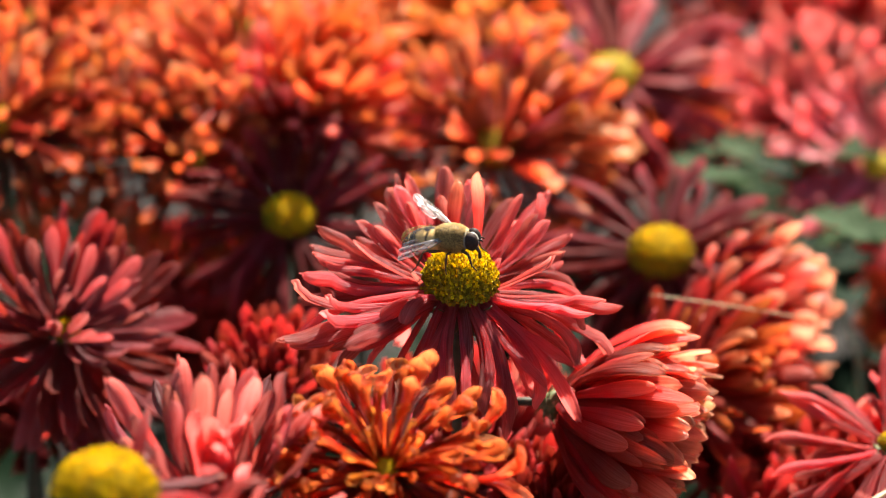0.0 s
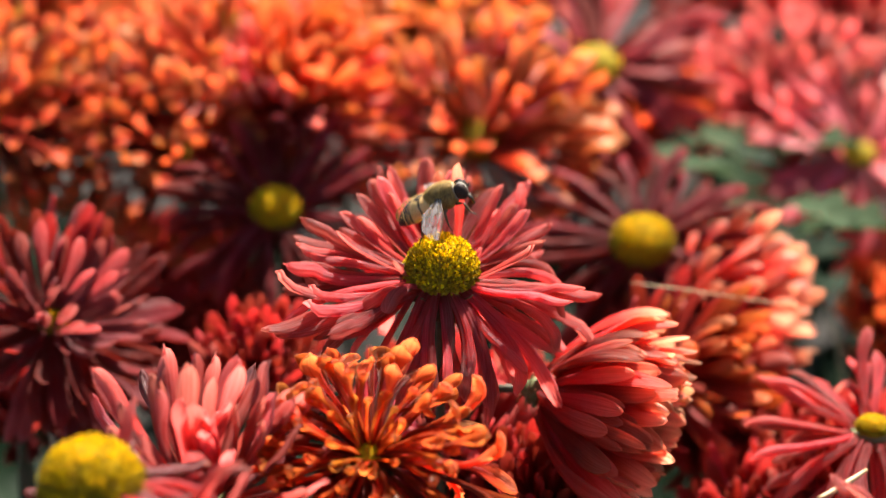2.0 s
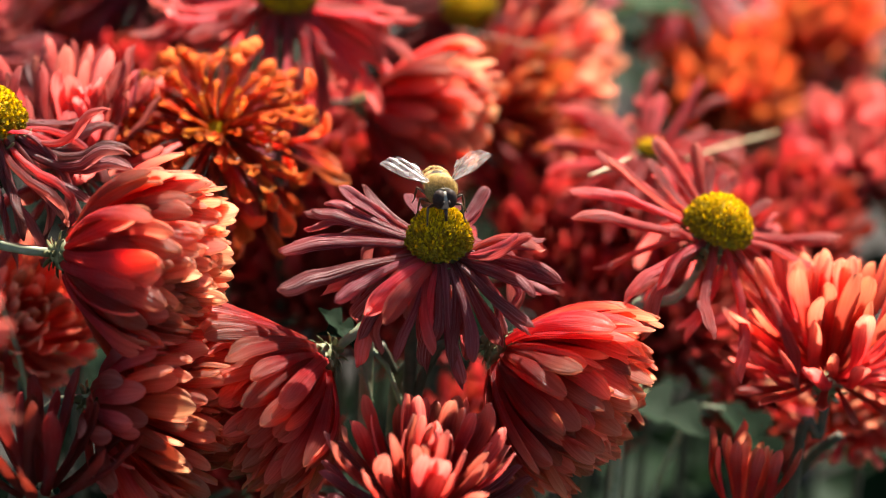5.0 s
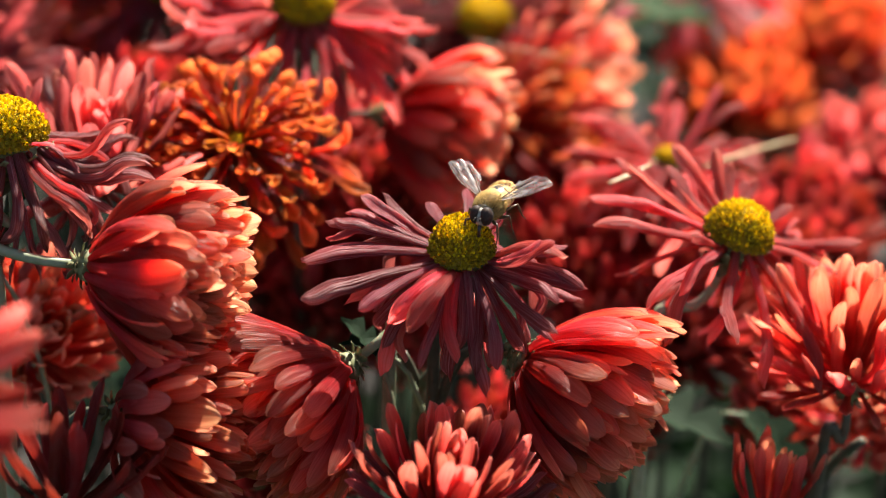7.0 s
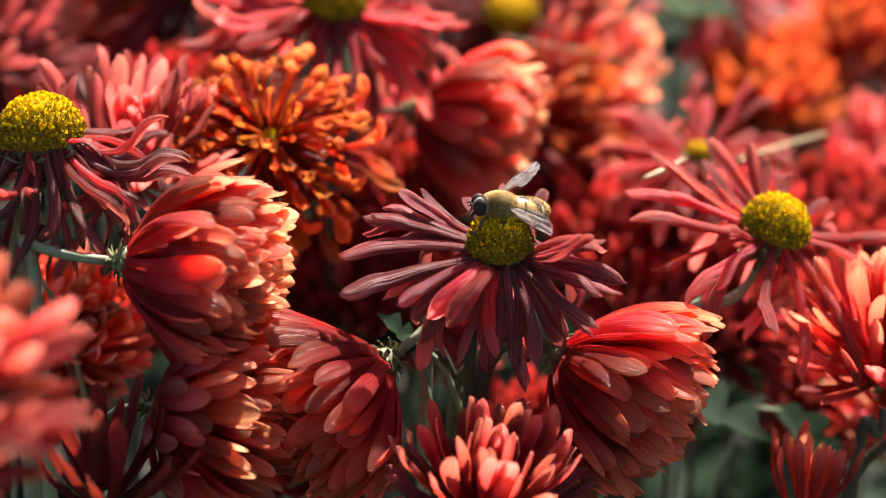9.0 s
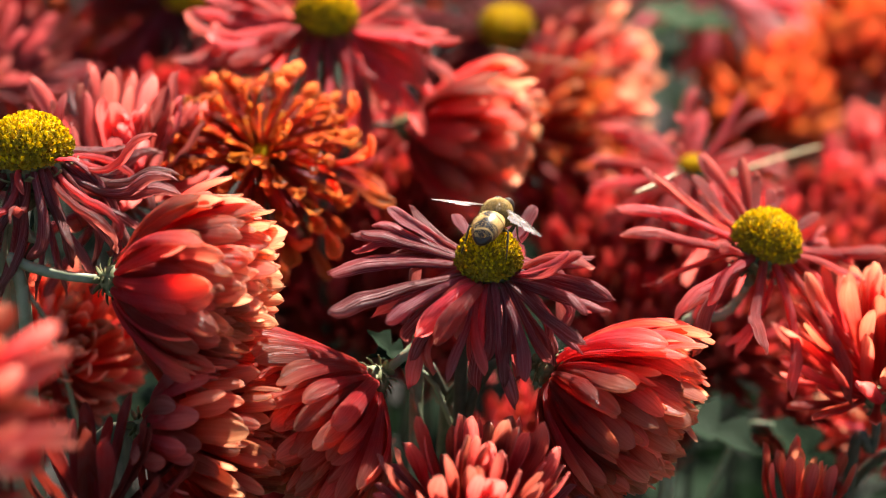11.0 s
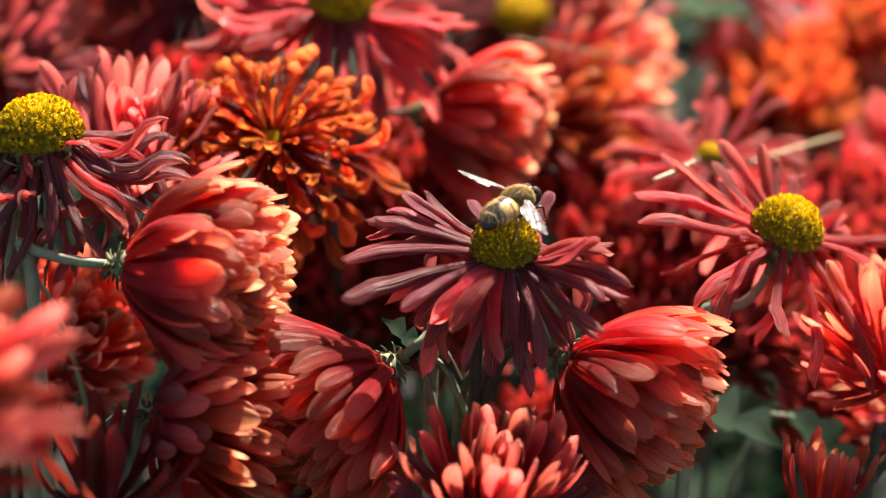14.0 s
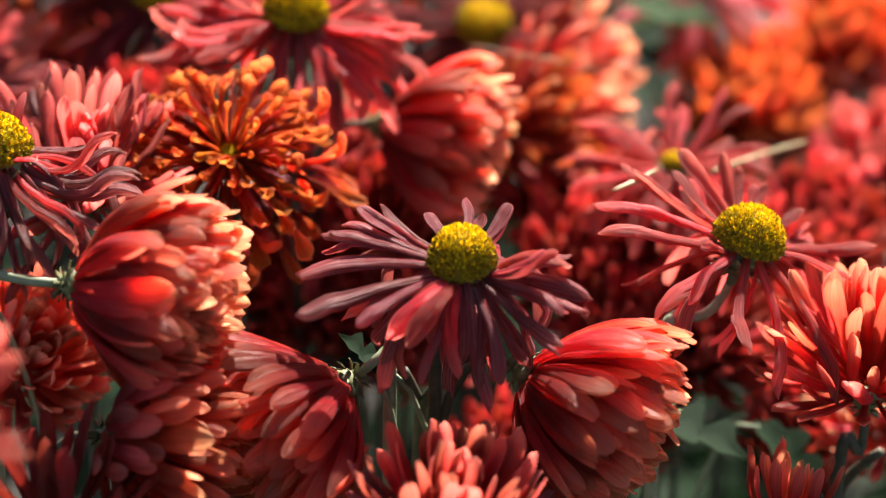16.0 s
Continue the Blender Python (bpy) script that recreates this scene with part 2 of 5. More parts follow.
def petal_shape(width, bend, curl, roll, roll_tip, base=0.4, peak=0.7, blunt=0.5, thick=0.02, twist=0.0, wave=0.0, seed=0, n=11, k=5, ridge=0.07, grow=0.0, curl_from=0.6, open_from=0.35, tooth=0.0):
    """A petal of length 1 along +x, its face up: bend and curl (at the tip) in degrees, downwards; roll: the angle of the arc across it;
    grow: where it begins to widen; tooth: how ragged its tip is."""
    rng = np.random.default_rng(seed)
    s = 1 - (1 - np.linspace(0, 1, n)) ** 1.45
    steps = np.diff(s)
    ang = np.radians(bend) * s + np.radians(curl) * smooth_step(curl_from, 1, s) + wave * rng.normal(0, 0.12, n).cumsum() * s
    cx = np.r_[0, np.cumsum(np.cos(ang[:-1]) * steps)]
    cz = np.r_[0, np.cumsum(-np.sin(ang[:-1]) * steps)]
    cy = wave * 0.05 * np.sin(s * 3 + rng.uniform(0, 6)) * s
    end = np.clip((s - peak) / (1 - peak), 0, 1)
    w = width * (base + (1 - base) * smooth_step(grow, peak, s)) * np.clip(1 - end ** 2, 0.012, 1) ** blunt
    fold, ragged = rng.uniform(0, 6, 3), rng.normal(0, tooth, k)
    phi = np.radians(roll + (roll_tip - roll) * smooth_step(open_from, 0.95, s))
    phi = np.where(np.abs(phi) < 0.05, 0.05, phi)
    turn = np.radians(twist) * s
    verts, uvs = [], []
    for top in (1, 0):
        for i in range(n):
            r = w[i] / phi[i]
            for j in range(k):
                a = phi[i] * (j / (k - 1) - 0.5)
                rr = r if top else r + thick * (0.35 + 0.65 * math.sin(math.pi * min(max(j / (k - 1), 0.08), 0.92)))
                y, z = rr * math.sin(a), r - rr * math.cos(a)
                z += ridge * w[i] * (math.cos(6 * math.pi * (j / (k - 1) - 0.5) + 0.7 * math.sin(4 * s[i] + fold[0])) + 0.6 * math.sin(9 * s[i] + fold[1]) * math.cos(3 * j + fold[2])) * (0.4 + 0.6 * s[i])
                if not top:
                    y = r * math.sin(a)
                y, z = y * math.cos(turn[i]) - z * math.sin(turn[i]), y * math.sin(turn[i]) + z * math.cos(turn[i])
                verts.append((cx[i] + z * math.sin(ang[i]) + ragged[j] * end[i] ** 2, cy[i] + y, cz[i] + z * math.cos(ang[i])))
                uvs.append((s[i], 0.45 * j / (k - 1) + (0.53 if top else 0.0)))
    faces, o = [], n * k
    for i in range(n - 1):
        for j in range(k - 1):
            a = i * k + j
            faces.append((a, a + k, a + k + 1, a + 1))
            faces.append((o + a, o + a + 1, o + a + k + 1, o + a + k))
        for j, flip in ((0, 0), (k - 1, 1)):
            a = i * k + j
            q = (a, o + a, o + a + k, a + k)
            faces.append(q[::-1] if flip else q)
    for i, flip in ((0, 0), (n - 1, 1)):
        for j in range(k - 1):
            a = i * k + j
            q = (a, a + 1, o + a + 1, o + a)
            faces.append(q[::-1] if flip else q)
    return np.array(verts), faces, np.array(uvs)


# Petal forms, five of each: width, bend, curl, roll, roll at the tip, and the outline.
FORMS = {
    "quill": dict(width=0.165, bend=12, curl=10, roll=-205, roll_tip=-130, base=0.72, peak=0.80, blunt=0.5, thick=0.02, wave=1.6, tooth=0.02),
    "rod": dict(width=0.155, bend=12, curl=10, roll=-225, roll_tip=-150, base=0.75, peak=0.84, blunt=0.5, thick=0.02, wave=1.7, tooth=0.02),
    "rod_limp": dict(width=0.155, bend=40, curl=10, roll=-235, roll_tip=-160, base=0.75, peak=0.82, blunt=0.5, thick=0.02, wave=1.8, tooth=0.025),
    "quill_up": dict(width=0.165, bend=-14, curl=-8, roll=150, roll_tip=80, base=0.55, peak=0.80, blunt=0.5, thick=0.018, wave=1.1, tooth=0.012),
    "limp": dict(width=0.17, bend=40, curl=10, roll=-215, roll_tip=-140, base=0.72, peak=0.80, blunt=0.55, thick=0.02, wave=1.7, tooth=0.03),
    "withered": dict(width=0.15, bend=46, curl=45, roll=-250, roll_tip=-170, base=0.7, peak=0.6, blunt=0.8, thick=0.018, wave=2.6, twist=110, tooth=0.03),
    "spoon": dict(width=0.17, bend=-26, curl=-14, roll=85, roll_tip=50, base=0.42, peak=0.78, blunt=0.5, thick=0.010, wave=0.5, grow=0.2, tooth=0.008),
    "spoon_back": dict(width=0.175, bend=-42, curl=-16, roll=85, roll_tip=45, base=0.45, peak=0.78, blunt=0.5, thick=0.010, wave=0.55, grow=0.15, tooth=0.008),
    "inner": dict(width=0.19, bend=-16, curl=-10, roll=120, roll_tip=90, base=0.36, peak=0.80, blunt=0.45, thick=0.018, wave=0.3, tooth=0.01),
    "spider": dict(width=0.235, bend=-8, curl=-105, roll=330, roll_tip=110, base=0.50, peak=0.90, blunt=0.42, thick=0.022, wave=1.9, grow=0.55, curl_from=0.74, open_from=0.6, tooth=0.01),
    "spider_out": dict(width=0.205, bend=24, curl=-80, roll=330, roll_tip=110, base=0.50, peak=0.90, blunt=0.42, thick=0.022, wave=2.2, grow=0.55, curl_from=0.76, open_from=0.6, tooth=0.01),
    "arched": dict(width=0.23, bend=105, curl=15, roll=-190, roll_tip=-100, base=0.6, peak=0.7, blunt=0.5, thick=0.02, wave=0.6, tooth=0.03),
    "stub": dict(width=0.5, bend=-20, curl=-20, roll=120, roll_tip=100, base=0.5, peak=0.6, blunt=0.5, thick=0.04, wave=0.4),
    "thread": dict(width=0.19, bend=-6, curl=-70, roll=320, roll_tip=130, base=0.45, peak=0.88, blunt=0.45, thick=0.02, wave=1.3, grow=0.5, curl_from=0.7, open_from=0.55),
    "broad": dict(width=0.24, bend=8, curl=-5, roll=80, roll_tip=40, base=0.4, peak=0.78, blunt=0.5, thick=0.018, wave=0.2),
}
SHAPES = {(k, i, far): petal_shape(**{**v, "bend": v["bend"] * (0.6 + 0.2 * i), "twist": v.get("twist", 0) + (i - 2) * 15, "width": v["width"] * (1.1 - 0.05 * i), "curl": v["curl"] * (0.5 + 0.25 * i)}, seed=7 * i + len(k), n=9 if far else 15, k=3 if far else 7, ridge=0.0 if far else 0.06 if k in ("quill", "limp", "arched", "rod", "rod_limp") else 0.04)
          for k, v in FORMS.items() for i in range(5) for far in (False, True)}
PETAL_MESHES = {}


def petal_mesh(form, i, tone):
    if (form, i, tone) not in PETAL_MESHES:
        v, f, u = SHAPES[form, i, False]
        PETAL_MESHES[form, i, tone] = mesh_of("petal", v, f, PETAL[tone], u)
    return PETAL_MESHES[form, i, tone]


def tube(points, radii, sides=8):
    """Verts and faces of a round rod through points."""
    pts = [Vector(p) for p in points]
    verts, faces = [], []
    for i, p in enumerate(pts):
        way = (pts[min(i + 1, len(pts) - 1)] - pts[max(i - 1, 0)]).normalized()
        a = way.orthogonal().normalized() if i == 0 else (a - way * a.dot(way)).normalized()
        b = way.cross(a)
        for j in range(sides):
            c = 2 * math.pi * j / sides
            verts.append(p + (a * math.cos(c) + b * math.sin(c)) * radii[i])
    for i in range(len(pts) - 1):
        for j in range(sides):
            k = (j + 1) % sides
            faces.append((i * sides + j, i * sides + k, (i + 1) * sides + k, (i + 1) * sides + j))
    faces.append(tuple(range(sides))[::-1])
    faces.append(tuple((len(pts) - 1) * sides + j for j in range(sides)))
    return verts, faces


def bezier(a, b, c, d, n=16):
    a, b, c, d = (Vector(v) for v in (a, b, c, d))
    return [(1 - t) ** 3 * a + 3 * t * (1 - t) ** 2 * b + 3 * t * t * (1 - t) * c + t ** 3 * d for t in (i / (n - 1) for i in range(n))]


def dome_point(radius, height, q):
    """A point and normal of the flower's disc at q (0: the top, 1: the rim)."""
    a = q * 0.5 * math.pi
    return radius * math.sin(a) ** 0.9, height * math.cos(a)


def disc_mesh(radius, height, count, seed, spent):
    """A domed disc packed with small open florets, tighter and greener at the top."""
    rng = random.Random(seed)
    verts, faces, uvs = [], [], []
    rings, around = 8, 20
    for i in range(rings + 1):
        r, z = dome_point(radius * 0.94, height * 0.93, i / rings)
        for j in range(around):
            c = 2 * math.pi * j / around
            verts.append((r * math.cos(c), r * math.sin(c), z))
    for i in range(rings):
        for j in range(around):
            k = (j + 1) % around
            faces.append((i * around + j, (i + 1) * around + j, (i + 1) * around + k, i * around + k))
    for n in range(count):
        q = math.sqrt((n + 0.5) / count)
        r, z = dome_point(radius, height, q)
        c = n * 2.39996 + rng.uniform(-0.2, 0.2)
        place = Vector((r * math.cos(c), r * math.sin(c), z))
        up = Vector((math.sin(q * 1.5) * math.cos(c), math.sin(q * 1.5) * math.sin(c), math.cos(q * 1.35))).normalized()
        up = (up + Vector((rng.uniform(-0.5, 0.5), rng.uniform(-0.5, 0.5), 0.2))).normalized()
        a = up.orthogonal().normalized()
        b = up.cross(a)
        size = radius * (0.018 + 0.013 * q) * rng.uniform(0.65, 1.4)
        tall = radius * rng.uniform(0.02, 0.09 + 0.13 * q)
        o = len(verts)
        for ring, (rr, zz) in enumerate(((0.7, -0.06 * radius), (0.75, tall * 0.5), (1.5, tall * 1.05), (0.35, tall * 0.8))):
            for j in range(5):
                d = 2 * math.pi * (j + 0.5 * (ring == 2)) / 5
                verts.append(place + (a * math.cos(d) + b * math.sin(d)) * size * rr + up * zz)
        for ring in range(3):
            for j in range(5):
                k = (j + 1) % 5
                faces.append((o + ring * 5 + j, o + ring * 5 + k, o + ring * 5 + 5 + k, o + ring * 5 + 5 + j))
        faces.append(tuple(o + 15 + j for j in range(5)))
    me = mesh_of("disc", verts, faces, FLORET, smooth=False)
    me.materials.append(FLORET_OLD_SHADED)
    first = rings * around
    old = [0] * len(me.polygons)
    for n in range(count):
        q = math.sqrt((n + 0.5) / count)
        if rng.random() < spent * q ** 2 + 0.04:
            for p in range(16):
                old[first + n * 16 + p] = 1
    for p in range(first):
        old[p] = 1
    me.polygons.foreach_set("material_index", old)
    return me


DISCS = [disc_mesh(1.0, 1.0, 1500, 11 + i, (1.25, 1.0)[i % 2]) for i in range(2)]
DISC_FAR = disc_mesh(1.0, 0.8, 90, 5, 0.5)


def cup_mesh():
    """The green cup under a flower, radius 1, from z = 0 downwards, faintly ribbed."""
    verts, faces, sides = [], [], 20
    profile = ((0.24, -1.25), (0.3, -1.1), (0.55, -0.9), (0.8, -0.6), (0.92, -0.25), (0.8, 0.0), (0.3, 0.05))
    for r, z in profile:
        for j in range(sides):
            c = 2 * math.pi * j / sides
            q = r * (1 + 0.05 * (j % 2))
            verts.append((q * math.cos(c), q * math.sin(c), z))
    for i in range(len(profile) - 1):
        for j in range(sides):
            k = (j + 1) % sides
            faces.append((i * sides + j, i * sides + k, (i + 1) * sides + k, (i + 1) * sides + j))
    faces += [tuple(range(sides))[::-1], tuple((len(profile) - 1) * sides + j for j in range(sides))]
    return mesh_of("calyx", verts, faces, BRACT)


bract_v, bract_f, bract_u = petal_shape(0.6, -58, -8, 70, 60, base=0.7, peak=0.4, blunt=0.8, thick=0.05, n=6, k=3)
BRACT_MESH = mesh_of("bract", bract_v, bract_f, BRACT)
CALYX = cup_mesh()
COUNT = [0]


def blossom(label, at, axis, rows, disc=0.0, tone="rose", far=False, spin=0.0, foot=None, kind_name="chrysanthemum", rise=0.8, seat=0.0, seed=None, group="chrysanthemum heads", stem=True, given=(), arch=0.025, stem_look=None):
    """A flower on its stem. axis: the way it faces. rows: (count, form, length, elevation at the sides, at the back, at the front, radius, height
    of its foot, tone); disc: the radius of the yellow disc; foot: the point towards which the stem bends before it goes down."""
    COUNT[0] += 1
    rng = random.Random(COUNT[0] * 31 if seed is None else seed)
    z = Vector(axis).normalized()
    x = Vector((1, 0, 0)) if abs(z.x) < 0.92 else Vector((0, 0.7, -0.7))
    x = (x - z * x.dot(z)).normalized()
    turn = Matrix((x, z.cross(x), z)).transposed().to_4x4()
    root = new(kind_name)
    root.matrix_basis = Matrix.Translation(at) @ turn
    tagged(root, label, "flower", group)
    core = max(disc, 0.0035)
    if disc:
        ob = put("disc", DISC_FAR if far else DISCS[COUNT[0] % 2], root, pose(0, 0, seat, 0, 0, spin) @ Matrix.Diagonal((disc, disc, disc * rise, 1)), "domed yellow disc of small florets")
        if far:
            tagged(ob, "yellow disc")
    pieces = {}
    for count, form, length, side, back, front, radius, height, row_tone in rows:
        row_tone = row_tone or tone
        for i in range(count):
            a = 360 * i / count + spin + rng.uniform(-0.5, 0.5) * 360 / count
            sn = math.sin(radians(a))
            e = side + (back - side) * max(sn, 0) + (front - side) * max(-sn, 0) + rng.gauss(0, 5.5)
            size = length * rng.uniform(0.84, 1.1)
            m = pose(0, 0, height + rng.uniform(-1, 1) * 0.0006, 0, 0, a) @ pose(radius, 0, 0, 0, -e, rng.gauss(0, 5)) @ pose(0, 0, 0, rng.gauss(0, 14), 0, 0) @ Matrix.Diagonal((size, size * rng.uniform(0.82, 1.18), size, 1))
            j = rng.randrange(5)
            if far:
                pieces.setdefault(row_tone, []).append((*SHAPES[form, j, True], m))
            else:
                put("petal", petal_mesh(form, j, row_tone), root, m)
    for form, azimuths, elevations, lengths in given:
        form, _, own = form.partition(":")
        for a, e, size in zip(azimuths, elevations, lengths):
            m = pose(0, 0, seat * 0.5 - 0.0004 + rng.uniform(-1, 1) * 0.0004, 0, 0, a) @ pose(0.0048, 0, 0, 0, -e, 0) @ pose(0, 0, 0, rng.gauss(0, 16), 0, 0)
            put("petal", petal_mesh(form, rng.randrange(5), own or tone), root, m @ Matrix.Diagonal((size / 1000, size / 1000 * rng.uniform(0.85, 1.2), size / 1000, 1)))
    for t, some in pieces.items():
        v, f, u = joined(some)
        tagged(put("petals", mesh_of("petals", v, f, PETALS_JOINED[t], u), root), kind="stuff")
    cup = core * 0.85
    calyx = put("calyx", CALYX, root, pose(0, 0, -0.0005) @ Matrix.Scale(cup, 4), "green cup of bracts")
    for row, (count, e, h) in enumerate(() if far else ((7, -30, -1.0), (8, 2, -0.72), (9, 22, -0.4))):
        for i in range(count):
            put("bract", BRACT_MESH, calyx, pose(0, 0, h, 0, 0, 360 * (i + 0.5 * row) / count + rng.uniform(-8, 8)) @ pose(0.35 + 0.22 * row, 0, 0, 0, 15 - e, 0) @ Matrix.Scale(0.75 * rng.uniform(0.8, 1.15), 4))
    if stem:
        top = Vector(at) - z * cup * 1.15
        low = Vector(foot) if foot else Vector((at[0] - z.x * 0.02, at[1] - z.y * 0.02, at[2] - 0.09))
        path = bezier(top, top - z * 0.022, low + Vector((0, 0, arch)), low, 12) + bezier(low, low - Vector((0, 0, 0.08)), (low.x * 0.97, low.y + 0.01, 0.12), (low.x * 0.96, low.y + 0.015, -0.01), 8)[1:]
        inverse = root.matrix_basis.inverted()
        v, f = tube([inverse @ p for p in path], [0.0008 + 0.0006 * i / len(path) for i in range(len(path))], 8)
        put("stem", mesh_of("stem", v, f, stem_look or STEM_BROWN_SHADED), root)
    return root


def daisy_rows(length, n=16, e=(4, 22, -30), form="quill", drop=18, r=0.006, rows=3, tone="", drops="limp"):
    """Rows of an ageing flower: petals spread at the sides and raised at the back, limp ones hanging in front."""
    out = []
    for i in range(rows):
        d = drop * i
        out.append((n, form if i < rows - 1 else drops, length * (1 - 0.06 * i), e[0] - d, e[1] - d * 0.5, e[2] - d * 0.8, r, -0.0012 * i, tone))
    return out


def double_rows(length, n=20, rows=6, low=2, high=78, outer="spoon_back", inner="inner", tones=("", ""), r=0.0045, first=0.72, last=0.85):
    """Rows of a full flower, from the shorter outer petals, laid like shingles over the next, to the upright ones within."""
    out = []
    for i in range(rows):
        q = i / (rows - 1)
        e = low + (high - low) * q
        size = first + (1 - first) * min(q / 0.45, 1) - (1 - last) * max(q - 0.6, 0) / 0.4
        out.append((max(6, round(n * (1 - 0.4 * q))), outer if q < 0.45 else "spoon" if q < 0.8 else inner, length * size, e, e, e, r * (1 - 0.7 * q), 0.0035 * q, tones[0] if q < 0.35 else tones[1]))
    return out


# ---- ground and foliage ----
def ground():
    side, n = 60.0, 61
    xs = [math.copysign(abs(v) ** 3, v) * side for v in np.linspace(-1, 1, n)]
    verts = [(x, y + 0.3, -0.01 + 0.012 * noise.noise(Vector((x * 9, y * 9, 0)))) for y in xs for x in xs]
    faces = [(j * n + i, j * n + i + 1, (j + 1) * n + i + 1, (j + 1) * n + i) for j in range(n - 1) for i in range(n - 1)]
    tagged(put("ground", mesh_of("ground", verts, faces, SOIL)), "soil of the flower bed, shade put into its dark colour", "ground", kind="structure")


def leaf_shape(seed):
    """A lobed leaf of length 1 along +x: verts and faces, with a raised rim and a sunken midrib."""
    rng = random.Random(seed)
    n, verts, faces, uvs = 15, [], [], []
    for i in range(n):
        s = i / (n - 1)
        lobe = abs(math.sin(s * math.pi * 3.2 + 0.5)) ** 0.7
        w = 0.36 * math.sin(math.pi * min(0.06 + s * 0.94, 1)) ** 0.8 * (0.35 + 0.75 * lobe) * rng.uniform(0.85, 1.1)
        droop = -0.25 * s * s
        for j, q in enumerate((-1, -0.5, 0, 0.5, 1)):
            verts.append((s + 0.1 * abs(q) * lobe, q * w, droop + 0.10 * abs(q) * w / 0.3 - 0.02 * (j == 2)))
            uvs.append((s, j / 4))
    for i in range(n - 1):
        for j in range(4):
            a = i * 5 + j
            faces.append((a, a + 5, a + 6, a + 1))
    return np.array(verts), faces, np.array(uvs)


LEAVES = [leaf_shape(i) for i in range(4)]


def foliage(label, x0, x1, y0, y1, z0, z1, count, size, seed):
    rng = random.Random(seed)
    pieces = []
    for _ in range(count):
        m = pose(rng.uniform(x0, x1), rng.uniform(y0, y1), rng.uniform(z0, z1), rng.uniform(-35, 35), rng.uniform(-30, 45), rng.uniform(0, 360)) @ Matrix.Scale(size * rng.uniform(0.7, 1.25), 4)
        pieces.append((*LEAVES[rng.randrange(4)], m))
    v, f, u = joined(pieces)
    tagged(put("foliage", mesh_of("foliage", v, f, LEAF_SHADED, u)), label, "leaves", kind="stuff")


ground()
foliage("lobed chrysanthemum leaves below the flowers, shade put into their dark green", -0.30, 0.42, 0.12, 0.75, 0.18, 0.345, 1000, 0.048, 1)
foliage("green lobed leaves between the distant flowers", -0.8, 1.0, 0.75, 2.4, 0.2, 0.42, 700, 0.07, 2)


# ---- the flowers ----
# Pinker and coral petals among the rose and maroon carry sunlight in their colour.
blossom("open rose-red chrysanthemum with long drooping petals and yellow disc", (0.0028, 0.3111, 0.5048), (0.0253, -0.1488, 0.9886), [(17, 'rod', 0.0215, -6, 14, -30, 0.0048, -0.0004, ''), (9, 'rod', 0.0195, -20, 2, -42, 0.0046, -0.0016, ''), (7, 'rod_limp', 0.019, -22, -10, -50, 0.0042, -0.0026, '')], given=[('rod', [-178, -163, -157, -153, -169, 155, 162, 149, 174, 167, 140, 179, 15, 22, 7, -3, -16, -28, -25, 31, 33, -12, -156, -145, -140, -135], [1, 1, -7, 1, 1, 1, 1, 1, 1, 1, -1, 1, 1, 1, 1, 1, 1, 1, 1, 1, -12, 1, 1, 1, 1, 1], [25.8, 24.3, 27.4, 25.4, 26.3, 22.1, 20.7, 20.5, 19.7, 18.3, 17.3, 21.4, 19.7, 19.3, 18.5, 18.9, 19.3, 20.8, 18.2, 17.8, 17.0, 17.2, 20.1, 23.6, 19.0, 22.7]), ('rod_limp', [-160, -155, 136, -109, -105, -97, -80, -71, -59, -43, -51, -15, -32, -41, 5, 13, 46, -89, -65, -129, 119, -146, 125, 54, 63], [-27, -28, -36, -27, -27, -27, -27, -27, -27, -27, -27, -27, -27, -27, -24, -27, -48, -27, -27, -40, -46, -38, -39, -38, -52], [20.3, 18.1, 27.8, 21.2, 19.7, 19.6, 22.9, 19.4, 24.4, 18.4, 18.5, 20.9, 18.9, 27.1, 27.8, 27.1, 28.1, 18.3, 20.2, 16.3, 28.0, 17.1, 27.9, 28.0, 28.0]), ('quill_up', [122, 107, 116, 135, 148, 128, 105, 85, 70, 60, 45, 35, 24, -18, 167, 145, 114, 61, 50, 97, 91], [10, 10, 10, 10, 10, 9, 10, 10, 10, 10, 10, 9, 1, 30, 10, 1, 8, 2, -7, 7, 10], [22.3, 20.7, 19.2, 17.5, 17.0, 15.2, 15.4, 20.0, 17.6, 17.1, 15.4, 15.2, 14.2, 14.8, 15.0, 14.5, 15.1, 14.8, 14.4, 15.1, 17.4]), ('quill_up:coral', [68, 96], [58, 40], [18.0, 15.5]), ('stub', [-164, 26], [41, 45], [6.2, 4.5]), ('arched:blush', [-135, -132, -138], [40, 54, 41], [14.5, 11.1, 12.1]), ('rod_limp:blush', [-102, -68], [-26, -25], [15.5, 16.7]), ('quill_up:blush', [121, 103, 79], [14, 14, 14], [18.1, 15.5, 17.7])], tone='rose', rise=1.2, disc=0.00565)
